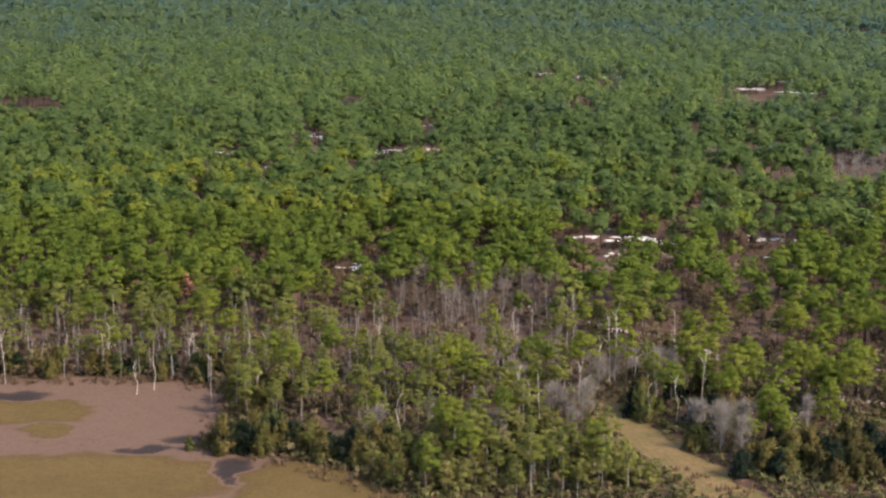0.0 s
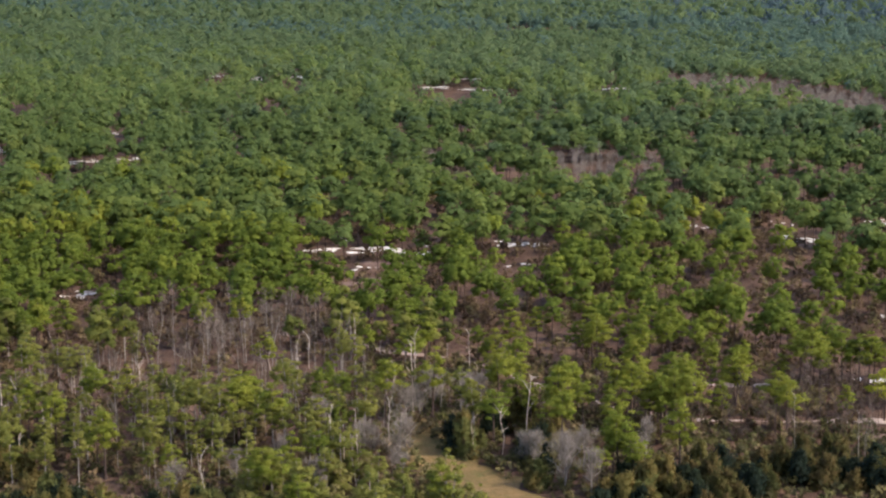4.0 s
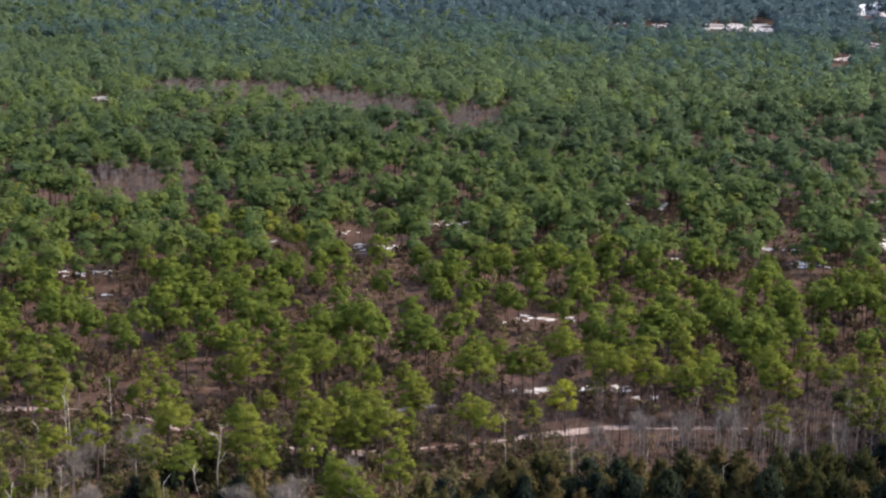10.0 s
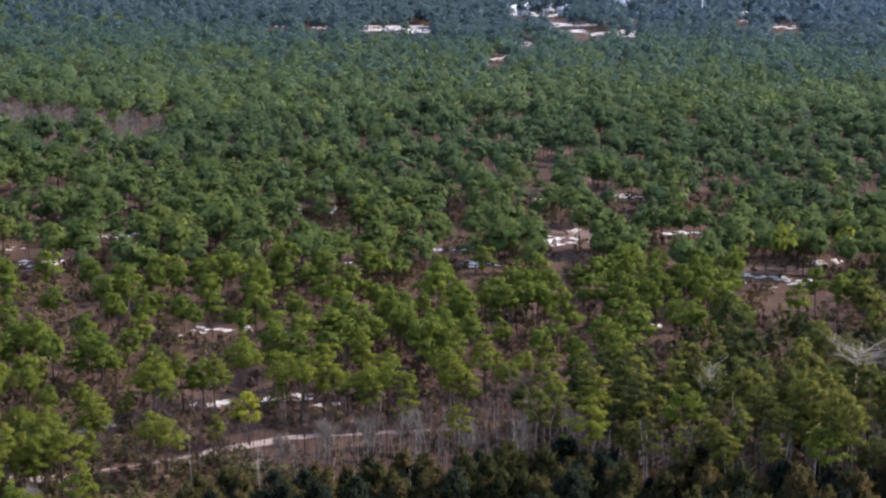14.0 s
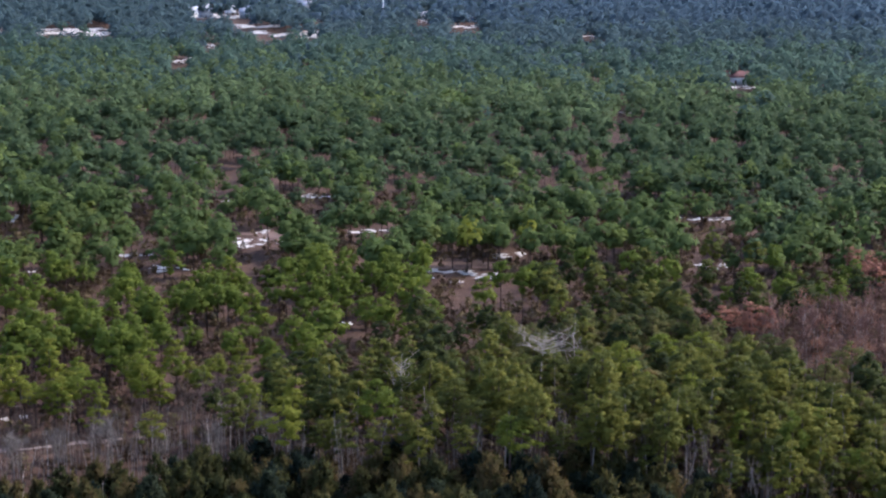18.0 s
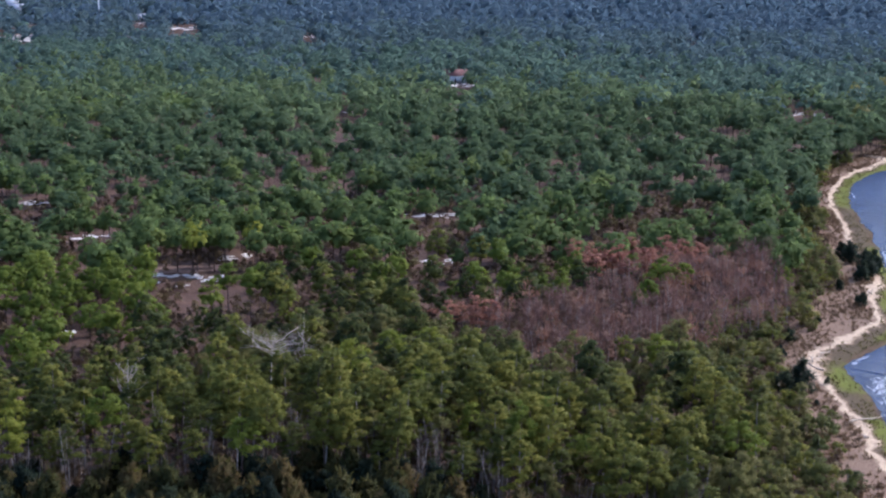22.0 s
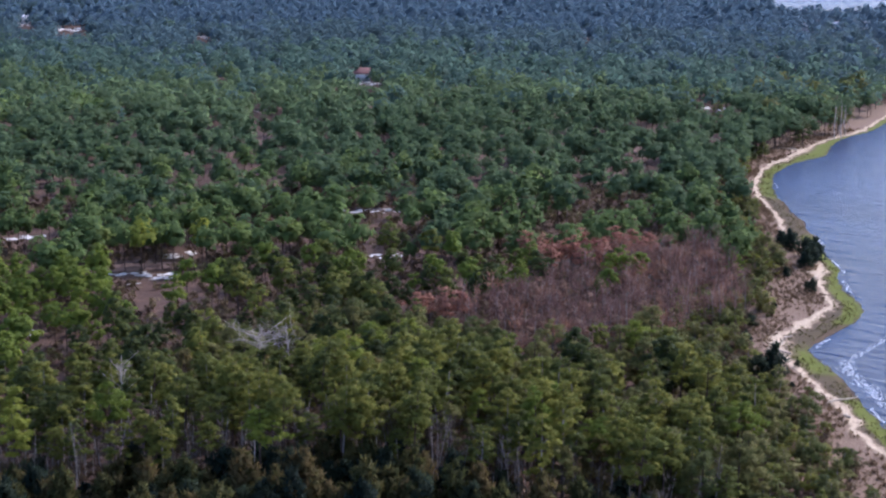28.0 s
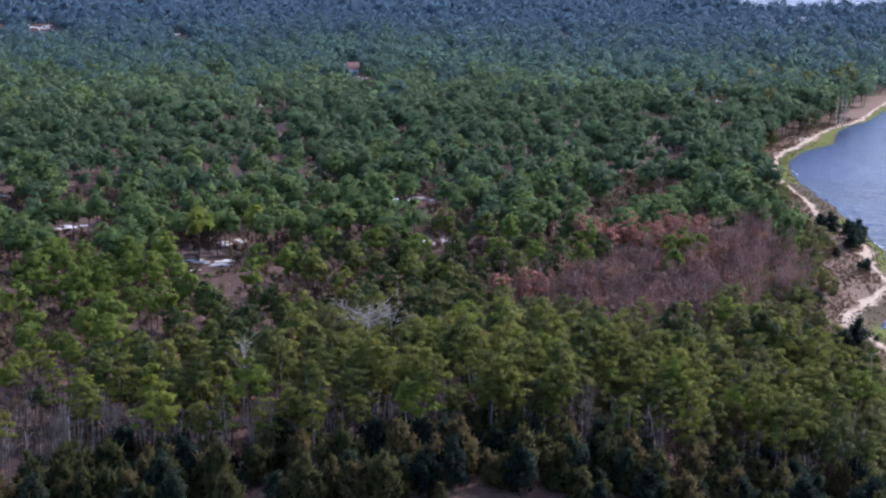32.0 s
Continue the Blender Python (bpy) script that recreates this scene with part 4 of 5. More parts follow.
def pine_prototype(seed, height, width, leaf_mat, bark_mat, base, clumps, count, size, name, label, category, lean=0.25, trunk_r=0.17, flat=0.55):
    r = np.random.default_rng(seed)
    tree = tagged(new(name), label, category)
    cs, rs = pine_form(r, height, width, base, clumps)
    bend = r.normal(size=2) * lean
    bow = [(bend[0] * u * u, bend[1] * u * u, height * 0.97 * u) for u in (0, 0.25, 0.5, 0.75, 1.0)]
    cs[:, :2] += bend * (cs[:, 2:] / height) ** 2
    part("trunk", tri_mesh("trunk", *tube(bow, [trunk_r * 1.25, trunk_r, trunk_r * 0.8, trunk_r * 0.55, 0.03], 7), [bark_mat], smooth=True), tree)
    count = int(count * 1.5)
    v, t = tufts(r, cs, rs * 1.04, count, size * 0.8, flat * 0.85, 0.5, 0.6)
    t, soft = rounded(v, t, cs, count, 0.7, 0.35, 0.7)
    part("crown", tri_mesh("crown", v, t, [leaf_mat], tint=lobe_tint(r, clumps, count), smooth=True, normals=soft), tree)
    for k in (clumps // 2,) if base > 0.25 else ():
        foot = np.array((bend[0] * 0.4, bend[1] * 0.4, max(cs[k][2] - 1.1, height * base * 0.9)))
        part("limb", tri_mesh("limb", *tube([foot, (foot + cs[k]) / 2 + (0, 0, 0.25), cs[k]], [0.07, 0.05, 0.02], 4), [bark_mat]), tree)
    return tree


def stand(prototypes, xs, ys, group, lo=0.82, hi=1.2, tall=False):
    """Puts the prototypes at the first places and copies of them at the others."""
    lift = hill(xs, ys)
    for k, (x, y) in enumerate(zip(xs, ys)):
        proto = prototypes[k % len(prototypes)]
        s = rng.uniform(lo, hi) * (1.18 if tall and 105 < x < 260 and y < 262 else 1.0)
        w = min(s, 0.45 + 0.5 * s) if s > 1.1 else s
        m = pose(x, y, float(lift[k]) - 0.12, rng.normal() * 1.3, rng.normal() * 1.3, rng.uniform(0, 360)) @ Matrix.Diagonal((w * rng.uniform(0.9, 1.15), w * rng.uniform(0.9, 1.15), s, 1))
        if k < len(prototypes):
            proto.matrix_basis = m
            tagged(proto, group=group)
        else:
            inv = Matrix.Diagonal((*proto.scale, 1)).inverted()
            copy_thing(proto, m @ inv)


dune = ~pond & ~oaky & (ax > 100) & (ay < 285) & (rng.random(ax.size) < np.clip((330 - ax) / 60, 0, 0.9))
bronze = oaky & (rng.random(ax.size) < 0.22)
oaky &= ~bronze
KINDS = ~pond & ~oaky & ~dune & ~bronze
near_pine, near_pond, near_oak = np.flatnonzero(KINDS)[:210], np.flatnonzero(pond)[:210], np.flatnonzero(oaky)[:160]
near_dune, near_bronze = np.flatnonzero(dune)[:180], np.flatnonzero(bronze)[:50]
stand([pine_prototype(100 + k, 11.8, 5.4 + 0.7 * (k % 4), PINE, BARK, 0.48 + 0.05 * (k % 4), 32 + k % 4, 42, 0.35, "pine_tree", "tall longleaf pine with a dark bare trunk and open green crown", "pine tree") for k in range(8)],
      ax[near_pine], ay[near_pine], "pines of the open wood", 0.64, 1.12, True)
stand([pine_prototype(200 + k, 10.8, 4.2 + 0.4 * (k % 3), POND, GREYBARK, 0.48 + 0.05 * (k % 3), 22 + k % 3, 40, 0.31, "pond_pine", "slender pale green pine with a grey trunk by the marsh", "pine tree", 0.5, 0.12) for k in range(6)],
      ax[near_pond], ay[near_pond], "slender pines by the marsh", 0.6, 1.12)
stand([pine_prototype(300 + k, 10.0, 7.2 + 0.5 * (k % 3), OAK, BARK, 0.20, 40, 48, 0.34, "evergreen_oak", "broad dark evergreen oak with a dense rounded crown", "oak tree", 0.4, 0.2, 0.8) for k in range(6)],
      ax[near_oak], ay[near_oak], "evergreen oaks behind the shore", 0.65, 1.05, True)
stand([pine_prototype(340 + k, 12.6, 5.4 + 0.6 * (k % 3), DUNEPINE, GREYBARK if k % 3 == 0 else BARK, 0.46 + 0.06 * (k % 3), 34 + k % 3, 46, 0.34, "dune_pine", "olive green pine with yellow lit boughs on the wooded dune", "pine tree", 0.5, 0.15) for k in range(7)],
      ax[near_dune], ay[near_dune], "pines on the wooded dune", 0.62, 1.10, True)
stand([pine_prototype(360 + k, 9.4, 5.2, CEDAR, BARK, 0.12, 18, 56, 0.40, "bronze_cedar", "bronze green cedar between the dune pines", "cedar tree", 0.3, 0.14, 0.9) for k in range(4)],
      ax[near_bronze], ay[near_bronze], "cedars of the wooded dune", 0.65, 1.1, True)


stand([pine_prototype(380 + k, 5.4, 3.6 + 0.3 * (k % 3), YOUNG, GREYBARK, 0.14, 14, 48, 0.34, "young_pine", "bushy yellow green young tree by the marsh", "young tree", 0.3, 0.08, 0.8) for k in range(5)],
      young_x, young_y, "young trees by the marsh", 0.5, 1.2)


def wood(name, places, forms, mats, label, category, seed, lo=0.8, hi=1.22, trunk=True):
    """Woods too far or too many to count: one mesh of trees, each with its own tone, size and turn."""
    r = np.random.default_rng(seed)
    xs, ys = places
    if not xs.size:
        return None
    vs, ts, mi, tint, ns, n = [], [], [], [], [], 0
    which = r.integers(0, len(forms), xs.size)
    for f, (cv, ct, tv, tt, *lobe) in enumerate(forms):
        pick = np.flatnonzero(which == f)
        if not pick.size:
            continue
        w, s = r.uniform(0, 6.283, pick.size), r.uniform(lo, hi, pick.size)
        v0 = np.vstack([cv, tv]) if trunk else cv
        t0 = np.vstack([ct, tt + len(cv)]) if trunk else ct
        c, d = np.cos(w)[:, None] * s[:, None], np.sin(w)[:, None] * s[:, None]
        v = np.stack([c * v0[:, 0] - d * v0[:, 1] + xs[pick, None], d * v0[:, 0] + c * v0[:, 1] + ys[pick, None], s[:, None] * v0[:, 2] * r.uniform(0.9, 1.1, pick.size)[:, None] - 0.1 + hill(xs[pick], ys[pick])[:, None]], -1)
        vs.append(v.reshape(-1, 3))
        ts.append((t0[None] + (np.arange(pick.size) * len(v0))[:, None, None] + n).reshape(-1, 3))
        mi.append(np.tile(np.r_[np.zeros(len(ct), int), np.ones(len(t0) - len(ct), int)], pick.size))
        tone = np.concatenate([lobe[0], np.zeros(len(v0) - len(cv))]) if lobe else np.zeros(len(v0))
        tint.append((r.random(pick.size)[:, None] + tone[None]).ravel())
        if lobe:
            n0 = np.vstack([lobe[1], tv * (1, 1, 0) / (np.linalg.norm(tv[:, :2], axis=1)[:, None] + 1e-6)]) if trunk else lobe[1]
            c, d = np.cos(w)[:, None], np.sin(w)[:, None]
            ns.append(np.stack([c * n0[:, 0] - d * n0[:, 1], d * n0[:, 0] + c * n0[:, 1], np.repeat(n0[None, :, 2], pick.size, 0)], -1).reshape(-1, 3))
        n += v.shape[0] * v.shape[1]
    me = tri_mesh(name, np.concatenate(vs), np.concatenate(ts), mats, np.concatenate(mi), np.concatenate(tint), smooth=bool(ns), normals=np.concatenate(ns) if ns else None)
    return tagged(new(name, me), label, category, kind="stuff")


def forms_of(seed, count, height, width, base, clumps, per, size, trunk_r=0.16, wild=0.2, vary=0.4, dome=0.75, rise=0.35, full=1.05, lift=0.35):
    out = []
    for k in range(count):
        r = np.random.default_rng(seed + k)
        cs, rs = pine_form(r, height, width, base, clumps)
        v, t = tufts(r, cs, rs * full, per, size, 0.62, wild + 0.1, dome, 0.72, rise)
        t, soft = rounded(v, t, cs, per, 0.6, lift)
        stem = tube([(0, 0, 0), (0.05, 0.1, height * 0.5), (0, 0.05, height * 0.85)], [trunk_r, trunk_r * 0.8, 0.05], 3)
        out.append((v, t, *stem, lobe_tint(r, clumps, per, vary), soft))
    return out


rest = np.ones(ax.size, bool)
rest[np.concatenate([near_pine, near_pond, near_oak, near_dune, near_bronze])] = False
k1 = rest & (dune | bronze)
wood("dune_wood", (ax[k1], ay[k1]), forms_of(460, 8, 12.2, 6.2, 0.50, 20, 24, 0.48, 0.15), [DUNEPINE, BARK], "wood of olive green pines on the dune", "pine wood", 7, 0.65, 1.1)
k1 = rest & KINDS & (reach < 400)
wood("pine_wood", (ax[k1], ay[k1]), forms_of(400, 10, 11.8, 6.2, 0.53, 18, 22, 0.50), [PINE, BARK], "open wood of green pines over brown straw", "pine wood", 1, 0.72, 1.12)
k1 = rest & KINDS & (reach >= 400)
# Painted haze: needle colour picked by distance, stronger towards the east.
haze_bearing = 0.78 + 0.36 * np.clip(np.arctan2(ax + 55, ay - 82), 0, 1.5)
haze_at = reach * haze_bearing + 40 * wavy(ax, ay, 25.0, 0.9) + 42 * rng.normal(size=ax.size)
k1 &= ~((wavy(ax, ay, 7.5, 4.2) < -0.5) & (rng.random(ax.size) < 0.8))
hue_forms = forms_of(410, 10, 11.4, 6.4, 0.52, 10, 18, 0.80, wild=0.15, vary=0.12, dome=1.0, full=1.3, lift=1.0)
for k, (lo, hi, mat, hue) in enumerate(((-900, 340, PINE, "yellow green"), (340, 430, HAZEPINE_LIGHT, "light green"), (430, 575, HAZEPINE_MID, "fresh green"), (575, 9000, HAZEPINE_GREY, "grey green"))):
    k2 = k1 & (haze_at >= lo) & (haze_at < hi)
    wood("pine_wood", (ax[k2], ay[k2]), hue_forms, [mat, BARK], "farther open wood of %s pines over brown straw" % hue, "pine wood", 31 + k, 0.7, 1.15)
k1 = rest & pond
wood("pond_pine_wood", (ax[k1], ay[k1]), forms_of(430, 6, 10.8, 4.2, 0.46, 12, 24, 0.56, 0.12), [POND, GREYBARK], "wood of slender pale green pines near the marsh", "pine wood", 2)
k1 = rest & oaky
wood("oak_wood", (ax[k1], ay[k1]), forms_of(450, 6, 10.4, 7.0, 0.22, 13, 20, 0.85, 0.2), [OAK, BARK], "dense dark evergreen wood behind the shore", "oak wood", 3)

bx, by = scatter(rng, 7.6, 690, 1260, -19, 90)
ok = on_land(bx, by) & sight_gaps(rng, bx, by) & ~(sight_lane(bx, by, BROWNBAND, 54) & (rng.random(bx.size) > 0.05)) & ~inside(bx, by, CLEARCUT) & ~(np.hypot((bx + 193) / 28, (by - 740) / 75) < 1)
ok &= rng.random(bx.size) < np.clip(0.86 + 0.25 * wavy(bx, by, 31.0, 2.0), 0.3, 1)
bx, by = bx[ok], by[ok]
k1 = inside(bx, by, OAKZONE) & (rng.random(bx.size) < 0.15)
far_forms = forms_of(500, 8, 11.0, 8.0, 0.46, 7, 10, 1.25, wild=0.15, vary=0.12, dome=0.9, rise=0.0, full=1.3, lift=1.2)
# Tree colour stands in for haze here too, bluest at the greatest range.
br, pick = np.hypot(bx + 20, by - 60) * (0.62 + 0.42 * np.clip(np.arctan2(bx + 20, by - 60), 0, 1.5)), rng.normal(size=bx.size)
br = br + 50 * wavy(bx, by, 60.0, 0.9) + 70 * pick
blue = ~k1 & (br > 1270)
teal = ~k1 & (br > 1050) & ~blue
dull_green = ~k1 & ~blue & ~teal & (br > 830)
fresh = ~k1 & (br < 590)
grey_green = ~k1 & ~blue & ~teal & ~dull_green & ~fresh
wood("teal_green_wood", (bx[teal], by[teal]), far_forms, [HAZEPINE_TEAL, BARK], "far wood of pines tinted teal green for haze", "pine wood", 45, 0.8, 1.15)
wood("dull_green_wood", (bx[dull_green], by[dull_green]), far_forms, [HAZEPINE_DULL, BARK], "far wood of pines tinted dull green for haze", "pine wood", 44, 0.8, 1.15)
wood("blue_green_wood", (bx[blue], by[blue]), far_forms, [HAZEPINE_BLUE, BARK], "far wood of pines tinted dull blue green for haze", "pine wood", 41, 0.8, 1.15)
wood("fresh_green_wood", (bx[fresh], by[fresh]), far_forms, [HAZEPINE_MID, BARK], "far wood of fresh green pines slightly tinted for haze", "pine wood", 46, 0.8, 1.15)
wood("grey_green_wood", (bx[grey_green], by[grey_green]), far_forms, [HAZEPINE_GREY, BARK], "far wood of pines tinted grey green for haze", "pine wood", 42, 0.8, 1.15)
wood("far_oak_wood", (bx[k1], by[k1]), forms_of(520, 5, 11.0, 9.0, 0.3, 6, 9, 1.6, wild=0.4), [OAK, BARK], "far dark evergreen wood along the bay", "oak wood", 5)
bx, by = scatter(rng, 9.2, 1260, 2050, -18, 89)
ok = on_land(bx, by) & sight_gaps(rng, bx, by) & ~((away(bx, by, far_arm) < 90) & (away(bx, by, far_arm) > -440) & (by < 378 + 0.22 * (bx - 1352)))
ok &= rng.random(bx.size) < 0.85
# The horizon woods get their painted haze tint from their bearing.
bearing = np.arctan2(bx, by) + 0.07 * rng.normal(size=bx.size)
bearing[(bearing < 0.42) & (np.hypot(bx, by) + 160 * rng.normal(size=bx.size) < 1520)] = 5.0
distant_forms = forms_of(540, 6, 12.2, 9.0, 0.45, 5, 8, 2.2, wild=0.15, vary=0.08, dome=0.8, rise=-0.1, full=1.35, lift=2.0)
for side, (lo, hi, mat, hue) in enumerate(((-9, 0.42, HAZEPINE_DULL, "dull"), (0.42, 0.84, HAZEPINE_TEAL, "teal"), (0.84, 3, HAZEPINE_BLUE, "blue"), (3, 9, HAZEPINE_GREY, "grey"))):
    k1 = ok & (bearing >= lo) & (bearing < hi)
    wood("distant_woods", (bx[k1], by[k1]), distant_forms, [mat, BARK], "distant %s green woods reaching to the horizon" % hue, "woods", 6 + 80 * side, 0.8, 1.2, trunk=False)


# ---- trees that stand out ----
def single_tree(name, x, y, seed, height, width, leaf_mat, bark_mat, base, label, category, clumps=16, group=""):
    t = pine_prototype(seed, height, width, leaf_mat, bark_mat, base, clumps, 60, 0.45, name, label, category)
    t.matrix_basis = pose(x, y, float(hill(x, y)) - 0.1, 0, 0, seed * 37.0)
    return tagged(t, group=group)


single_tree("yellow_pine", 113.7, 309.6, 601, 9.6, 6.2, BRIGHT, BARK, 0.42, "bright yellow green pine beside the sand track", "pine tree")


def bare_tree(name, seed, height, spread, forks, mat, label, category, twigs=None, thick=0.10, start=0.3, rise=1.0):
    r = np.random.default_rng(seed)
    tree = tagged(new(name), label, category)
    b = r.normal(size=2) * 0.3
    part("trunk", tri_mesh("trunk", *tube([(0, 0, 0), (b[0] * 0.3, b[1] * 0.3, height * 0.4), (b[0], b[1], height)], [thick * 2, thick * 1.4, thick * 0.3], 6), [mat], smooth=True), tree)
    pieces = bare_limbs(r, height, spread, forks, thick, start, rise)
    for k in range(0, len(pieces), 4):
        part("limb", tri_mesh("limb", *join(pieces[k:k + 4]), [mat]), tree)
    if twigs:
        n = 12
        cs = np.column_stack([r.normal(size=(n, 2)) * spread * 0.22, height * r.uniform(max(0.3, start), 1.0, n)])
        v, t = twigs_at(r, cs, np.full(n, spread * 0.30), 75, 1.4, 0.03)
        tagged(part("fine_twig_haze", tri_mesh("fine_twig_haze", v, t, [twigs]), tree), kind="stuff")
    return tree


# Two bleached dead hardwoods in the evergreen wood.
t = bare_tree("dead_tree", 611, 15.4, 11.0, 26, SNAG, "large bleached dead tree with spreading bare limbs", "dead tree", thick=0.075, start=0.7, rise=0.36)
t.matrix_basis = pose(190.5, 239.5, float(hill(190.5, 239.5)), 4, 0, 40)
t = bare_tree("dead_tree", 612, 15.0, 5.0, 16, SNAG, "upright grey dead tree with fine bare limbs", "dead tree", None, 0.07, 0.5, 0.8)
t.matrix_basis = pose(163, 249.8, float(hill(163, 249.8)), 0, 3, 10)
t = bare_tree("dead_tree", 613, 14.0, 4.0, 12, SNAG, "upright grey dead tree with fine bare limbs", "dead tree", None, 0.06, 0.5)
t.matrix_basis = pose(201, 238, float(hill(201, 238)), 0, 3, 80)


def snag_prototype(seed, height, arms):
    r = np.random.default_rng(seed)
    tree = tagged(new("dead_snag"), "bleached dead standing trunk with broken limbs", "dead tree")
    b = r.normal(size=2) * 0.6
    c = r.normal(size=2) * 0.3
    part("trunk", tri_mesh("trunk", *tube([(0, 0, 0), (b[0] * 0.2 + c[0], b[1] * 0.2 + c[1], height * 0.4), (b[0] * 0.6 - c[0] * 0.4, b[1] * 0.6, height * 0.75), (b[0], b[1], height)], [0.085, 0.065, 0.045, 0.02], 6), [SNAG], smooth=True), tree)
    for k in range(arms):
        w, h = r.uniform(0, 6.3), height * r.uniform(0.5, 0.95)
        ln = r.uniform(0.8, 2.4)
        f = h / height
        p0 = np.array((b[0] * f * 0.75, b[1] * f * 0.75, h))
        p1 = p0 + (ln * math.cos(w) * 0.7, ln * math.sin(w) * 0.7, r.uniform(0.4, 1.9))
        part("limb", tri_mesh("limb", *tube([p0, (p0 + p1) / 2 + (0, 0, 0.15), p1], [0.05, 0.035, 0.015], 4), [SNAG]), tree)
    return tree


snags = [snag_prototype(620 + k, 5.5 + 1.2 * k, 4 + k % 3) for k in range(6)]
SNAGS_AT = [(-84, 324), (-78, 326), (-72.6, 330), (-67.7, 328), (-62, 317), (-55.7, 290), (-60.2, 325.6), (-57.4, 329), (-52, 340), (-50.6, 338.6), (-44.7, 319.5), (-38, 329), (-35, 313.6), (-36, 339.6), (-88, 334),
            (13.4, 303.7), (15.7, 302), (17.3, 298.5), (38, 331.7), (38, 306.8), (43, 306.7), (48, 310), (33, 331.8), (35, 340), (21.7, 328), (-8, 290), (26, 318),
            (112, 267), (104, 276), (124, 266), (96, 284), (88, 290), (130, 262), (137, 252),
            (150.5, 220), (154.5, 232), (157.6, 240), (153, 228), (154, 225), (149, 217), (156, 192), (151, 205)]
stand(snags, [p[0] for p in SNAGS_AT[:27]], [p[1] for p in SNAGS_AT[:27]], "bleached snags at the marsh edge", 0.9, 1.45)
for k, (x, y) in enumerate(SNAGS_AT[27:]):
    copy_thing(snags[k % 6], pose(x, y, float(hill(x, y)) - 0.1, 2, -2, 70 * k) @ Matrix.Diagonal((0.55, 0.55, 1.0 + 0.06 * (k % 5), 1)) @ Matrix.Diagonal((*snags[k % 6].scale, 1)).inverted())
r7 = np.random.default_rng(7)
ex, ey = r7.uniform(-120, 50, 70), r7.uniform(335, 372, 70)
ok = on_land(ex, ey) & ~inside(ex, ey, GLADE)
stand(snags, ex[ok][:24], ey[ok][:24], "bleached snags at the marsh edge", 0.7, 1.05)
tall_snag = snag_prototype(640, 12.5, 3)
tall_snag.matrix_basis = pose(138.5, 212.3, float(hill(138.5, 212.3)), 0, 1.5, 30) @ Matrix.Diagonal((1.3, 1.3, 1, 1))

# Leafless grey trees beside the meadow and along the track.
greys = [bare_tree("leafless_tree", 650 + k, 7.5 + k * 0.7, 3.6, 9, GREYBARK, "leafless grey tree with a haze of fine twigs", "bare tree", PALETWIG, 0.08) for k in range(4)]
GREYS_AT = [(22, 311), (45, 299), (48, 287), (23, 296), (26, 308), (46, 297), (49, 290), (51, 283), (20, 312), (30, 324), (14, 318), (54, 296), (60, 288), (34, 330), (42, 328), (46, 334), (38, 336),
            (6, 306), (-2, 300), (10, 292), (-12, 296), (66, 300), (122, 288), (128, 283), (134, 277), (140, 270), (146, 264), (116, 292), (110, 296), (132, 290)]
stand(greys, [p[0] for p in GREYS_AT], [p[1] for p in GREYS_AT], "leafless grey trees", 0.7, 1.05)

# Rust-brown dead pines.
rusts = [pine_prototype(670 + k, 11.0, 5.2, RUST, BARK, 0.5, 15, 40, 0.38, "rust_pine", "dead pine with rust brown needles", "pine tree") for k in range(4)]
sx, sy = scatter(np.random.default_rng(8), 5.2, 150, 690)
ok = inside(sx, sy, RUSTY) | inside(sx, sy, RUSTY2)
stand(rusts, np.r_[sx[ok], -71.0, -60.0, -58.0, -49.0], np.r_[sy[ok], 392.0, 394.0, 388.0, 398.0], "rust brown dead pines", 0.8, 1.1)

BROWNED = leaf("dead_brown_needles", [(0.0, (0.126, 0.078, 0.052)), (0.5, (0.184, 0.112, 0.075)), (1.0, (0.240, 0.148, 0.098))], 0.1, 0.4)
browned = [pine_prototype(680 + k, 8.5, 4.4, BROWNED, BARK, 0.35, 13, 30, 0.38, "browned_pine", "dead pine with thin dull brown needles", "pine tree") for k in range(4)]
ok = inside(sx, sy, PURPLE) & ~inside(sx, sy, RUSTY) & (np.random.default_rng(77).random(sx.size) < 0.42)
stand(browned, sx[ok], sy[ok], "brown dead pines of the thicket", 0.6, 1.15)

# Bare purple-brown thicket and other leafless stands.
sx, sy = scatter(np.random.default_rng(9), 3.3, 150, 690)
ok = (inside(sx, sy, PURPLE) | inside(sx, sy, BAREWOOD)) & on_land(sx, sy)
bare_forms = []
for k in range(7):
    r = np.random.default_rng(700 + k)
    n, h = 10, 8.0 + 0.4 * k
    cs = np.column_stack([r.normal(size=(n, 2)) * 0.9, h * r.uniform(0.35, 1.0, n)])
    stem = join([tube([(0, 0, 0), (0.1, 0, h * 0.5), (0.2 * k - 0.6, 0.2, h)], [0.10, 0.07, 0.02], 4)] + bare_limbs(r, h, 2.6, 4, 0.05)[::3])
    bare_forms.append((*twigs_at(r, cs, np.full(n, 1.1), 11, 1.7, 0.075), *stem))
some = np.random.default_rng(10).random(sx.size) < np.where(inside(sx, sy, BAREWOOD), 0.42, 0.75)
PURPLETWIG = leaf("reddish_twigs", [(0.0, (0.125, 0.068, 0.052)), (0.5, (0.225, 0.126, 0.092)), (0.8, (0.290, 0.175, 0.126)), (1.0, (0.350, 0.165, 0.092))], 0.1, 0.1)
grey = inside(sx, sy, BAREWOOD)
wood("grey_thicket", (sx[ok & some & grey], sy[ok & some & grey]), bare_forms, [TWIG, GREYBARK], "leafless grey thicket behind the marsh", "bare thicket", 121, 0.6, 1.1)
ok &= ~grey
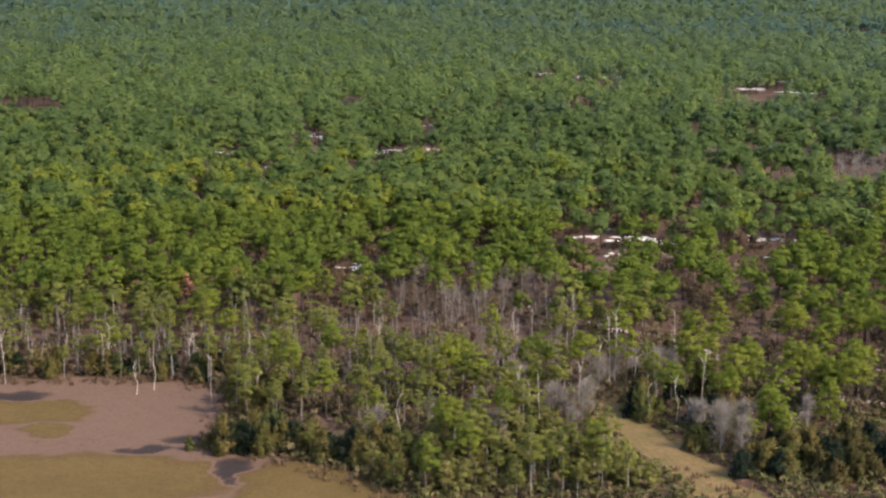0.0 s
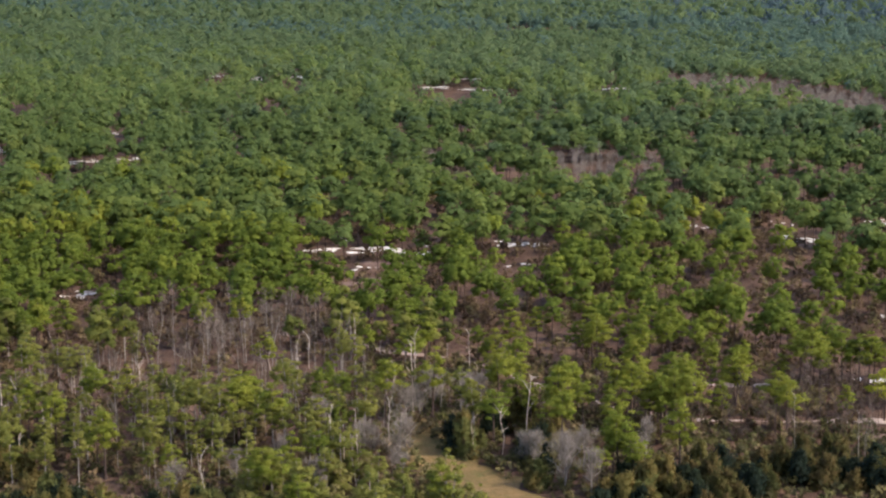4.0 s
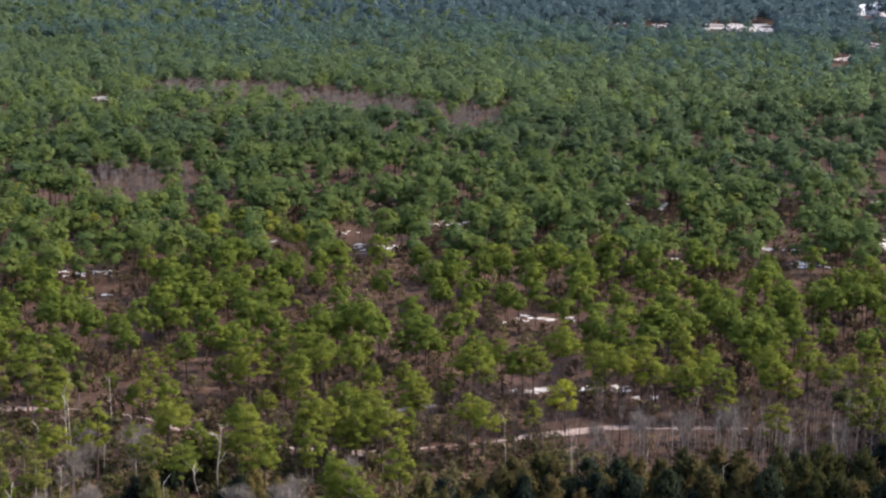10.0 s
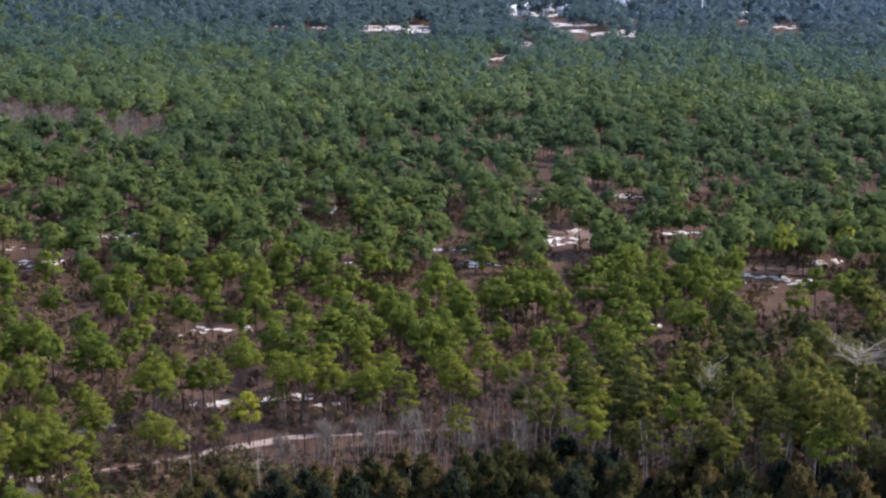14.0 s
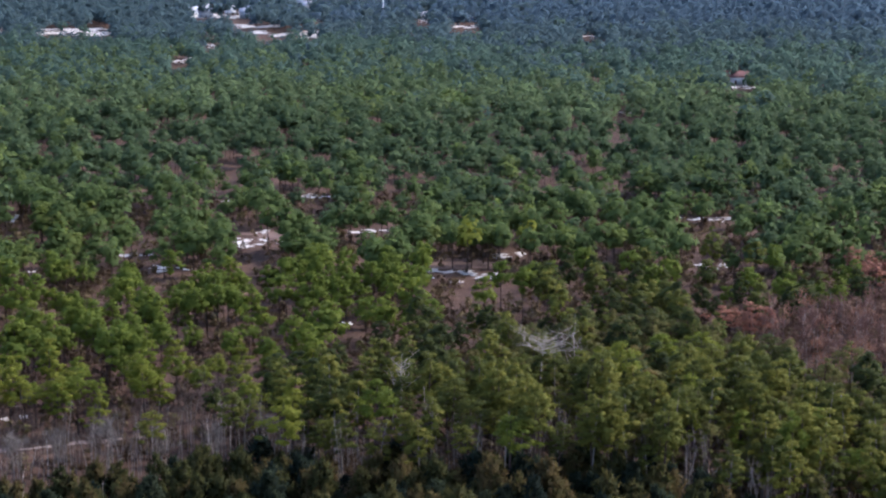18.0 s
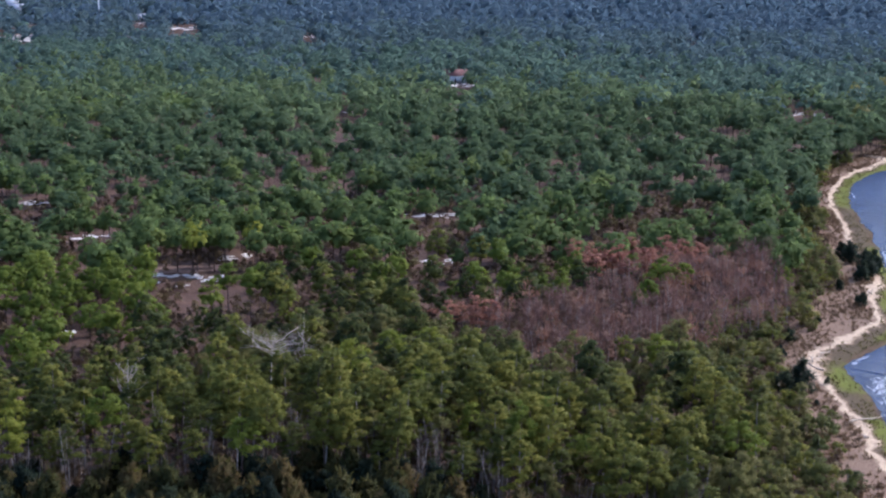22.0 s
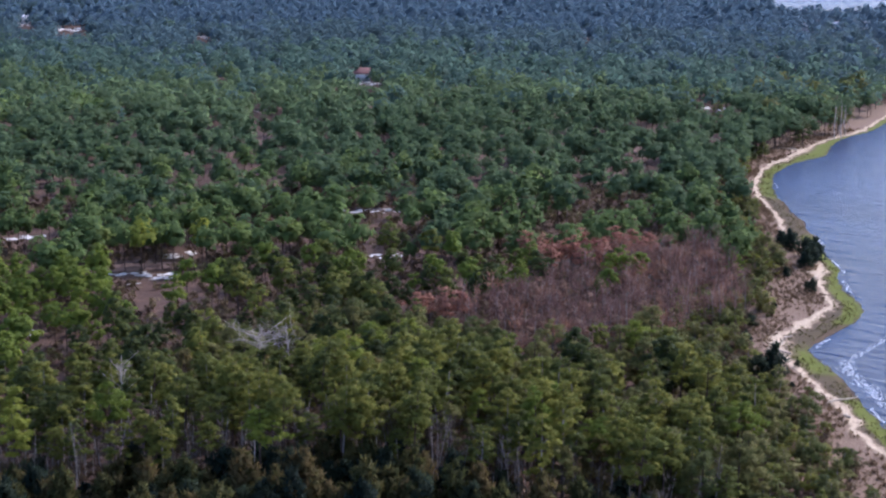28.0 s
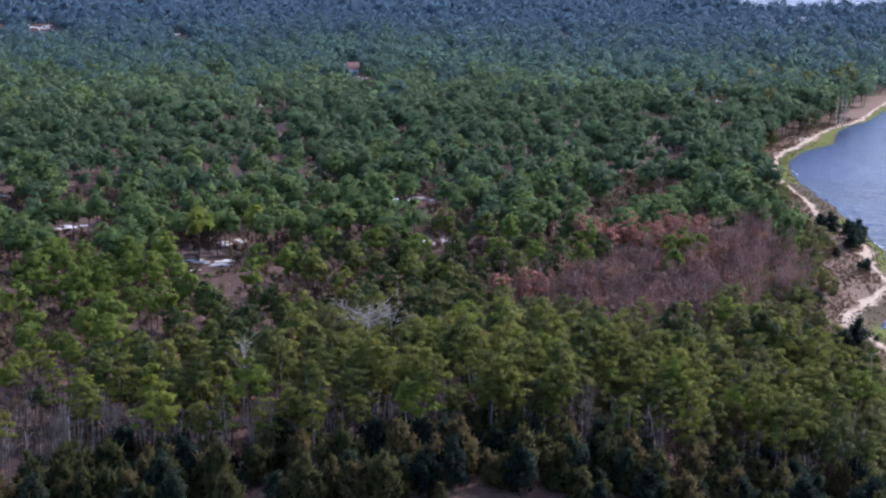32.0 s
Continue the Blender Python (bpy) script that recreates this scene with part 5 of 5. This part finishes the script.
wood("bare_thicket", (sx[ok & some], sy[ok & some]), bare_forms, [PURPLETWIG, GREYBARK], "leafless reddish brown thicket and dead young trees", "bare thicket", 12, 0.6, 1.15)
sx, sy = scatter(np.random.default_rng(13), 4.2, 450, 960)
ok = (sight_lane(sx, sy, BROWNBAND, 40) | sight_lane(sx, sy, GREYBRUSH, 30)) & (np.random.default_rng(131).random(sx.size) < 0.7)
ok |= inside(sx, sy, BROWNBAND) | inside(sx, sy, GREYBRUSH) | (np.hypot((sx - 174) / 8, (sy - 692) / 20) < 1) | (np.hypot((sx - 100) / 10, (sy - 600) / 22) < 1) | (np.hypot((sx + 90) / 22, (sy - 905) / 18) < 1)
wood("grey_brush", (sx[ok], sy[ok]), bare_forms, [PALETWIG, GREYBARK], "low band of leafless grey brush across the wood", "brush", 14, 0.45, 0.8)

# ---- evergreen shrubs and cedars ----
def cedar_prototype(seed, height, width, mat, name, label):
    r = np.random.default_rng(seed)
    bush = tagged(new(name), label, "shrub")
    n = 24
    u = (np.arange(n) + 0.5) / n
    w = 2.4 * np.arange(n) + r.uniform(-0.4, 0.4, n)
    q = width / 2 * np.sqrt(1 - 0.97 * u * u) * r.uniform(0.3, 1.0, n) * 0.85
    cs = np.column_stack([q * np.cos(w), q * np.sin(w), height * (0.08 + 0.80 * u) + r.normal(size=n) * 0.35])
    rs = width * (0.22 - 0.10 * u) * r.uniform(0.6, 1.3, n)
    v1, t1 = tufts(r, cs, rs, 28, 0.34, 1.2, 0.6, 0.4)
    v2, t2 = twigs_at(r, cs, rs * 0.9, 18, 0.95, 0.13)
    (t1, n1), (t2, n2) = rounded(v1, t1, cs, 28, 0.7, 0.3, 0.4), rounded(v2, t2, cs, 18, 0.7, 0.5, 0.4)
    tone = lobe_tint(r, n, 1)[::3]
    part("foliage", tri_mesh("foliage", *join([(v1, t1), (v2, t2)]), [mat], tint=np.r_[np.repeat(tone, 84), np.repeat(tone, 54)], smooth=True, normals=np.vstack([n1, n2])), bush)
    part("stem", tri_mesh("stem", *tube([(0, 0, 0), (0, 0, height * 0.85)], [0.12, 0.03], 5), [BARK]), bush)
    return bush


cedars = [cedar_prototype(720 + k, 4.2 + 0.45 * k, 3.8 + 0.4 * (k % 3), CEDAR, "cedar_bush", "dense dark green and brown cedar bush") for k in range(5)]
cedars += [cedar_prototype(730 + k, 4.6, 4.6, (DARKLEAF, DARKLEAF, OAK)[k], "evergreen_bush", "rounded dark evergreen bush at the marsh edge") for k in range(3)]
r8 = np.random.default_rng(15)
CLUMPS_WEST = [(-75, 341, 14, 3, 12), (-46, 337, 8, 3, 10), (-95, 342, 10, 3, 8), (-36, 312, 4, 6, 6), (-33, 292, 6, 3, 10), (-10, 281, 6, 4, 12), (4, 276, 6, 4, 12), (57, 280, 6, 4, 16),
               (66, 284, 6, 4, 14), (50, 303, 4, 4, 8), (44, 292, 3, 3, 6), (14, 276, 7, 4, 4), (27, 290, 2, 3, 3), (38, 312, 4, 3, 5)]
CLUMPS_EAST = [(2, 284, 7, 4, 5), (-38, 291, 6, 3, 14), (-26, 289, 6, 3, 12), (-17, 284, 5, 3, 10), (-3, 277, 6, 4, 14), (14, 280, 6, 5, 8), (55, 275, 5, 4, 10), (17, 300, 3, 3, 4),
               (36, 307, 3, 3, 6), (47, 319, 4, 3, 7), (41, 290, 3, 4, 6), (46, 300, 3, 3, 5), (-60, 342, 16, 4, 9), (-30, 322, 8, 6, 6)]
CEDAR_CLUMPS = CLUMPS_WEST + CLUMPS_EAST
cx_, cy_ = [], []
for x, y, dx, dy, n in CEDAR_CLUMPS:
    cx_ += list(x + r8.normal(size=n) * dx * 0.6)
    cy_ += list(y + r8.normal(size=n) * dy * 0.6)
cx_, cy_ = np.array(cx_), np.array(cy_)
keep = ~on_meadow(cx_, cy_) & ~((cx_ < -45) & (cy_ < 310)) & ~((cx_ > 4) & (cx_ < 34) & (cy_ < 300) & (r8.random(cx_.size) < 0.75))
cx_, cy_ = list(np.array(cx_)[keep]), list(np.array(cy_)[keep])
kx, ky = scatter(np.random.default_rng(33), 3.0, 60, 600)
ok = inside(kx, ky, BELT) | ((kx > 118) & (ky > 150) & (ky < 262) & (np.abs(away(kx, ky, NEARLINE)) < 8) & (np.random.default_rng(39).random(kx.size) < 0.6))
ok &= np.random.default_rng(34).random(kx.size) < np.where((ky > 238) | (wavy(kx, ky, 7.0, 0.3) > 0.0), 1.0, 0.62)
stand(cedars, cx_, cy_, "evergreen bushes at the marsh edge", 0.45, 1.4, True)
BELTLEAF = leaf("dull_olive_foliage", [(0.0, (0.036, 0.044, 0.016)), (0.45, (0.064, 0.068, 0.021)), (0.8, (0.094, 0.084, 0.027)), (1.0, (0.128, 0.090, 0.036))])
belt_bushes = [cedar_prototype(735 + k, 4.4 + 0.5 * (k % 3), 4.6 + 0.4 * (k % 2), DARKLEAF if k in (1, 4) else BELTLEAF, "thicket_bush",
                               "rounded nearly black evergreen bush below the dune wood" if k in (1, 4) else "dense olive and brown bush below the dune wood") for k in range(6)]
stand(belt_bushes, kx[ok][:480], ky[ok][:480], "bushes below the dune wood", 0.5, 1.35, True)

# Low oaks and bushes on the bank behind the beach.
kx, ky = scatter(np.random.default_rng(35), 3.1, 60, 600)
d = away(kx, ky, tree_line)
ok = (d > -3) & (d < 20) & (kx < 310) & ~inside(kx, ky, NEARZONE) & (np.random.default_rng(36).random(kx.size) < np.clip(0.25 + d * 0.08, 0, 0.95))
ok |= (d > 1) & (d < 9) & (kx >= 310) & (kx < 420) & (np.random.default_rng(37).random(kx.size) < 0.7)
ok |= (d > -1.5) & (d < 6) & (kx >= 420) & (kx < 600) & (np.random.default_rng(38).random(kx.size) < 0.42)
kx, ky, d = kx[ok], ky[ok], d[ok]
low = [pine_prototype(370 + k, 4.6, 4.4, (OAK, DUNEPINE, OAK)[k % 3], GREYBARK, 0.14, 12, 56, 0.36, "stunted_oak", "low wind-clipped evergreen oak on the bank", "oak tree", 0.3, 0.1, 0.8) for k in range(5)]
stand(low, kx[:380], ky[:380], "stunted oaks behind the beach", 0.5, 1.15)

# Bushes and stunted trees on the beach.
BEACH_BUSH = [(358, 173.5, 1.0), (363, 173, 1.25), (368, 172.8, 1.2), (373, 176, 1.1), (378, 181, 1.2), (383, 184.5, 1.0), (330, 167, 0.7), (334, 169, 0.4), (253, 161, 1.35), (250, 163, 1.1), (276, 171, 0.6), (290, 173, 0.7), (310, 172, 0.4), (345, 176, 0.6), (262, 158, 0.3), (246, 156, 0.3)]
for k, (x, y, s) in enumerate(BEACH_BUSH):
    b = copy_thing(cedars[5 + k % 2], pose(x, y, -0.1 + float(hill(x, y)), 0, 0, 50 * k) @ Matrix.Diagonal((s, s, s, 1)) @ Matrix.Diagonal((*cedars[5 + k % 2].scale, 1)).inverted())
    tagged(b, "dark wind-shaped bush on the sandy beach bank", "shrub", "bushes on the beach bank")

# Young trees and brush that fill the wood floor.
shrub_forms = []
for k in range(8):
    r = np.random.default_rng(740 + k)
    n = 5
    cs = np.column_stack([r.normal(size=(n, 2)) * 0.7, r.uniform(0.5, 2.2, n)])
    shrub_forms.append((*tufts(r, cs, np.full(n, 0.75), 8, 0.6, 0.9, 0.6), *tube([(0, 0, 0), (0, 0, 1.6)], [0.05, 0.02], 3)))
BRUSH = leaf("brushwood", [(0.0, (0.078, 0.050, 0.030)), (0.4, (0.134, 0.092, 0.048)), (0.75, (0.170, 0.128, 0.062)), (1.0, (0.132, 0.134, 0.038))], 0.15, 0.3)
sx, sy = scatter(np.random.default_rng(16), 3.3, 100, 520, -18, 90)
ok = on_land(sx, sy) & sight_gaps(np.random.default_rng(17), sx, sy, -1.0, 2.0, 0.5) & (np.random.default_rng(18).random(sx.size) < np.clip(0.72 + 0.4 * wavy(sx, sy, 8.0, 1.0) + 0.2 * ((sx > 100) & (sy < 275)), 0.08, 1.0))
wood("undergrowth", (sx[ok], sy[ok]), shrub_forms, [BRUSH, BARK], "brown and green brush under the pines", "undergrowth", 19, 0.5, 1.3)
sx, sy = scatter(np.random.default_rng(41), 1.9, 100, 420, -16, 40)
r = np.random.default_rng(42)
ok = (sx > -45) & (sx < 110) & (sy > 252) & (sy < 366) & ~inside(sx, sy, MARSH) & (r.random(sx.size) < np.clip(0.95 + 0.4 * wavy(sx, sy, 6.0, 2.0) - 0.012 * (sy - 290) * ((sx < 28) | (sy > 372 - 0.95 * (sx - 40))), 0.1, 1.0))
ok &= ~inside(sx, sy, MEADOW_CORE) & (np.abs(away(sx, sy, TRACK_LINE)) > 2.0)
OLIVEBRUSH = leaf("olive_brush", [(0.0, (0.062, 0.055, 0.025)), (0.4, (0.106, 0.100, 0.035)), (0.7, (0.150, 0.131, 0.045)), (1.0, (0.163, 0.120, 0.070))], 0.12, 0.3)
wood("olive_undergrowth", (sx[ok], sy[ok]), shrub_forms, [OLIVEBRUSH, BARK], "low olive green brush and briars beside the marsh", "undergrowth", 43, 0.3, 0.95)
# Thin bare stems along the track.
stem_forms = []
for k in range(8):
    r = np.random.default_rng(760 + k)
    h = 5.0 + 0.7 * k
    stem_forms.append((*twigs_at(r, [(0, 0, h * 0.9), (0.2, 0.3, h * 0.75), (0, -0.2, h * 0.6)], [0.5, 0.6, 0.5], 7, 1.1, 0.05), *tube([(0, 0, 0), (r.normal() * 0.25, r.normal() * 0.25, h * 0.5), (r.normal() * 0.6, r.normal() * 0.6, h)], [0.06, 0.045, 0.02], 4)))
r9 = np.random.default_rng(20)
sx, sy = r9.uniform(60, 165, 2200), r9.uniform(235, 325, 2200)
d = away(sx, sy, TRACK_LINE)
ok = (np.abs(d) < 15) & (np.abs(d) > 1.2) & on_land(sx, sy)
wood("dead_stems", (sx[ok][:420], sy[ok][:420]), stem_forms, [TWIG, BARK], "thin leafless stems along the sand track", "dead stems", 21, 0.7, 1.2)

# Pale bare stems at the foot of the wooded dune.
r9 = np.random.default_rng(26)
sx, sy = r9.uniform(100, 200, 2600), r9.uniform(130, 290, 2600)
d = -away(sx, sy, NEARLINE)
ok = (np.abs(d) > 1) & (np.abs(d) < 24) & ~inside(sx, sy, NEARZONE) & (away(sx, sy, tree_line) > 20)
wood("pale_stems", (sx[ok][:460], sy[ok][:460]), stem_forms, [TWIG, GREYBARK], "thin pale leafless stems at the foot of the dune wood", "dead stems", 27, 0.7, 1.25)

# Tussocks on the grass bank above the beach.
tuft_forms = []
for k in range(5):
    r = np.random.default_rng(830 + k)
    tuft_forms.append((*twigs_at(r, [(0, 0, 0.05)], [0.35], 12, 0.75, 0.09), *tube([(0, 0, 0), (0, 0, 0.3)], [0.03, 0.01], 3)))
r9 = np.random.default_rng(22)
sx, sy = r9.uniform(165, 640, 90000), r9.uniform(105, 232, 90000)
d = away(sx, sy, SANDLINE)
ok = (d > 1.0) & (d < 12) & (r9.random(sx.size) < 0.5 + 0.5 * wavy(sx, sy, 5.0, 1.0))
TUSSOCK = leaf("dry_tussock_grass", [(0.0, (0.105, 0.066, 0.038)), (0.6, (0.165, 0.108, 0.060)), (1.0, (0.24, 0.168, 0.096))], 0.1, 0.3)
wood("tussock_grass", (sx[ok], sy[ok]), tuft_forms, [TUSSOCK, TUSSOCK], "dry brown tussock grass on the bank above the beach", "grass", 23, 0.6, 1.4, trunk=False)

sx, sy = r9.uniform(200, 560, 40000), r9.uniform(118, 220, 40000)
d, e = away(sx, sy, WATERLINE), away(sx, sy, SANDLINE)
ok = (d > 0.4) & (e < -0.8) & (r9.random(sx.size) < np.clip(0.55 + 0.6 * wavy(sx, sy, 2.0, 1.7), 0, 1))
SHOREGRASS = leaf("short_shore_grass", [(0.0, (0.060, 0.050, 0.022)), (0.5, (0.098, 0.086, 0.026)), (1.0, (0.130, 0.118, 0.034))], 0.1, 0.3)
wood("shore_tufts", (sx[ok], sy[ok]), tuft_forms, [SHOREGRASS, SHOREGRASS], "short olive grass tufts between beach and water", "grass", 24, 0.3, 0.7, trunk=False)

# Low tufts over the marsh beds.
r9 = np.random.default_rng(24)
sx, sy = r9.uniform(-125, 8, 11000), r9.uniform(255, 338, 11000)
ok = inside(sx, sy, MARSH) & (r9.random(sx.size) < np.clip(0.35 + 0.55 * wavy(sx, sy, 4.0, 3.0), 0.0, 1.0))
MARSHTUFT = leaf("marsh_tuft_grass", [(0.0, (0.070, 0.044, 0.020)), (0.5, (0.105, 0.068, 0.030)), (1.0, (0.155, 0.098, 0.052))], 0.1, 0.3)
wood("marsh_tufts", (sx[ok], sy[ok]), tuft_forms, [MARSHTUFT, MARSHTUFT], "short olive brown grass tufts on the marsh", "grass", 25, 0.25, 0.55, trunk=False)

r9 = np.random.default_rng(28)
sx, sy = r9.uniform(-125, 12, 9000), r9.uniform(262, 346, 9000)
d = np.abs(away(sx, sy, MARSH[:8]))
sx, sy = np.r_[sx, r9.uniform(26, 58, 900)], np.r_[sy, r9.uniform(254, 332, 900)]
d = np.r_[d, np.where(inside(sx[-900:], sy[-900:], MEADOW_CORE), 6.0 - 5.0 * (sy[-900:] < 278), 9.0)]
ok = (d < 5.5) & (r9.random(sx.size) < np.clip(0.8 - d * 0.11 + 0.4 * wavy(sx, sy, 3.0, 1.0), 0, 1))
wood("marsh_reeds", (sx[ok], sy[ok]), tuft_forms, [TUSSOCK, TUSSOCK], "tan dry reeds and grass along the marsh edge", "reeds", 29, 0.7, 2.0, trunk=False)
sx, sy = r9.uniform(-125, 30, 1200), r9.uniform(326, 378, 1200)
ok = on_land(sx, sy)
wood("grey_stems", (sx[ok][:300], sy[ok][:300]), stem_forms, [TWIG, GREYBARK], "thin grey leafless stems behind the marsh", "dead stems", 30, 0.7, 1.3)

# ---- driftwood ----
def log_thing(x, y, turn, length, r0, label, seed, z=0.2):
    r = np.random.default_rng(seed)
    lg = tagged(new("driftwood_log"), label, "log")
    part("trunk", tri_mesh("trunk", *tube([(-length / 2, 0, r0), (-length * 0.2, 0.2 + r.normal() * 0.2, r0), (length * 0.15, r.normal() * 0.25, r0 * 1.2), (length / 2, r.normal() * 0.3, r0 * 1.1)], [r0 * 1.1, r0 * 0.9, r0 * 0.7, r0 * 0.3], 7), [DRIFT], smooth=True), lg)
    for k in range(3):
        u = r.uniform(-0.3, 0.4) * length
        part("limb", tri_mesh("limb", *tube([(u, 0, r0), (u + 0.6, r.uniform(-0.8, 0.8), r0 + r.uniform(0.2, 0.7))], [0.08, 0.03], 4), [DRIFT]), lg)
    lg.matrix_basis = pose(x, y, z, 0, 0, turn)
    return lg


for k, (x, y, turn, length) in enumerate([(240, 145.6, -40, 7.2), (271.2, 162.7, 50, 5.2), (277, 165, 20, 4.0), (230, 143.3, 45, 1.8), (283, 163.5, -20, 3.5), (344, 168, 10, 4.5), (568.9, 218, 88, 7.0), (206.6, 132.2, 17, 7.0)]):
    log_thing(x, y, turn, length, 0.24, "bleached driftwood log lying on the beach", 780 + k)

# Dead cypress trunks standing at the bay's far end.
for k, (x, y, h) in enumerate([(608, 207, 13.0), (612, 205, 10.0), (617, 206, 14.5), (621, 205, 12.0), (626, 206, 9.0)]):
    t = snag_prototype(800 + k, h, 3)
    t.matrix_basis = pose(x, y, -0.4, 0, 0, 70 * k) @ Matrix.Diagonal((2.2, 2.2, 1, 1))
    tagged(t, "dead grey cypress trunk standing at the shore", "dead tree", "dead cypresses at the bay")


# ---- far houses and masts ----
def box(x0, y0, z0, x1, y1, z1):
    v = np.array([(x, y, z) for x in (x0, x1) for y in (y0, y1) for z in (z0, z1)])
    t = [(0, 1, 3), (0, 3, 2), (4, 6, 7), (4, 7, 5), (0, 4, 5), (0, 5, 1), (2, 3, 7), (2, 7, 6), (0, 2, 6), (0, 6, 4), (1, 5, 7), (1, 7, 3)]
    return v, np.array(t)


def house(x, y, turn, long, deep, high, label, roof=GREYROOF, roof_label="pale grey pitched roof"):
    h = tagged(new("house"), label, "house")
    a, b, e = long / 2, deep / 2, 0.5
    part("wall", tri_mesh("wall", *box(-a, -b, 0, a, b, high), [WHITEWALL]), h)
    rv = np.array([(-a - e, -b - e, high), (a + e, -b - e, high), (a + e, b + e, high), (-a - e, b + e, high), (-a - e, 0, high + deep * 0.36), (a + e, 0, high + deep * 0.36),
                   (-a - e, -b - e, high - 0.25), (a + e, -b - e, high - 0.25), (a + e, b + e, high - 0.25), (-a - e, b + e, high - 0.25)])
    rt = [(0, 1, 5), (0, 5, 4), (2, 3, 4), (2, 4, 5), (0, 4, 3), (1, 2, 5), (6, 7, 1), (6, 1, 0), (8, 9, 3), (8, 3, 2), (7, 8, 2), (7, 2, 1), (9, 6, 0), (9, 0, 3), (6, 8, 7), (6, 9, 8)]
    part("roof", tri_mesh("roof", rv, np.array(rt), [roof]), h, roof_label)
    n = int(long // 3.4)
    for k in range(n):
        u = -a + (k + 0.5) * long / n
        for s in (-1, 1):
            if k == n // 2 and s < 0:
                part("door", tri_mesh("door", *box(u - 0.5, s * b - 0.06, 0, u + 0.5, s * b + 0.06, 2.1), [BARK]), h)
                continue
            win = part("window", tri_mesh("window", *box(u - 0.65, s * b - 0.05, 0.95, u + 0.65, s * b + 0.05, 2.25), [WHITEWALL]), h)
            part("pane", tri_mesh("pane", *box(u - 0.55, s * b - 0.08, 1.05, u + 0.55, s * b + 0.08, 2.15), [PANE]), win)
    h.matrix_basis = pose(x, y, 0, 0, 0, turn)
    return h


for x, y, turn, long, deep, high in HOUSES:
    if x < 1000 and y < 500:
        house(x, y, turn, long, deep, high, "white house with a brown roof in a forest clearing", BROWNROOF, "reddish brown pitched roof")
    else:
        house(x, y, turn, long, deep, high, "distant white house with a pale grey roof among trees")


def mast(x, y, high):
    m = tagged(new("radio_mast"), "slender far galvanised radio mast above the trees", "mast")
    part("pole", tri_mesh("pole", *tube([(0, 0, 0), (0, 0, high)], [0.55, 0.35], 6), [STEEL]), m)
    for z in (0.8, 0.93):
        part("antenna", tri_mesh("antenna", *box(-1.1, -0.3, high * z, 1.1, 0.3, high * z + 1.8), [STEEL]), m)
    m.matrix_basis = pose(x, y, 0)
    return m


for x, y, high in [(859, 1194, 26), (792, 1318, 27), (1134, 995, 27), (1010, 905, 26), (560, 1420, 28)]:
    mast(x, y, high)
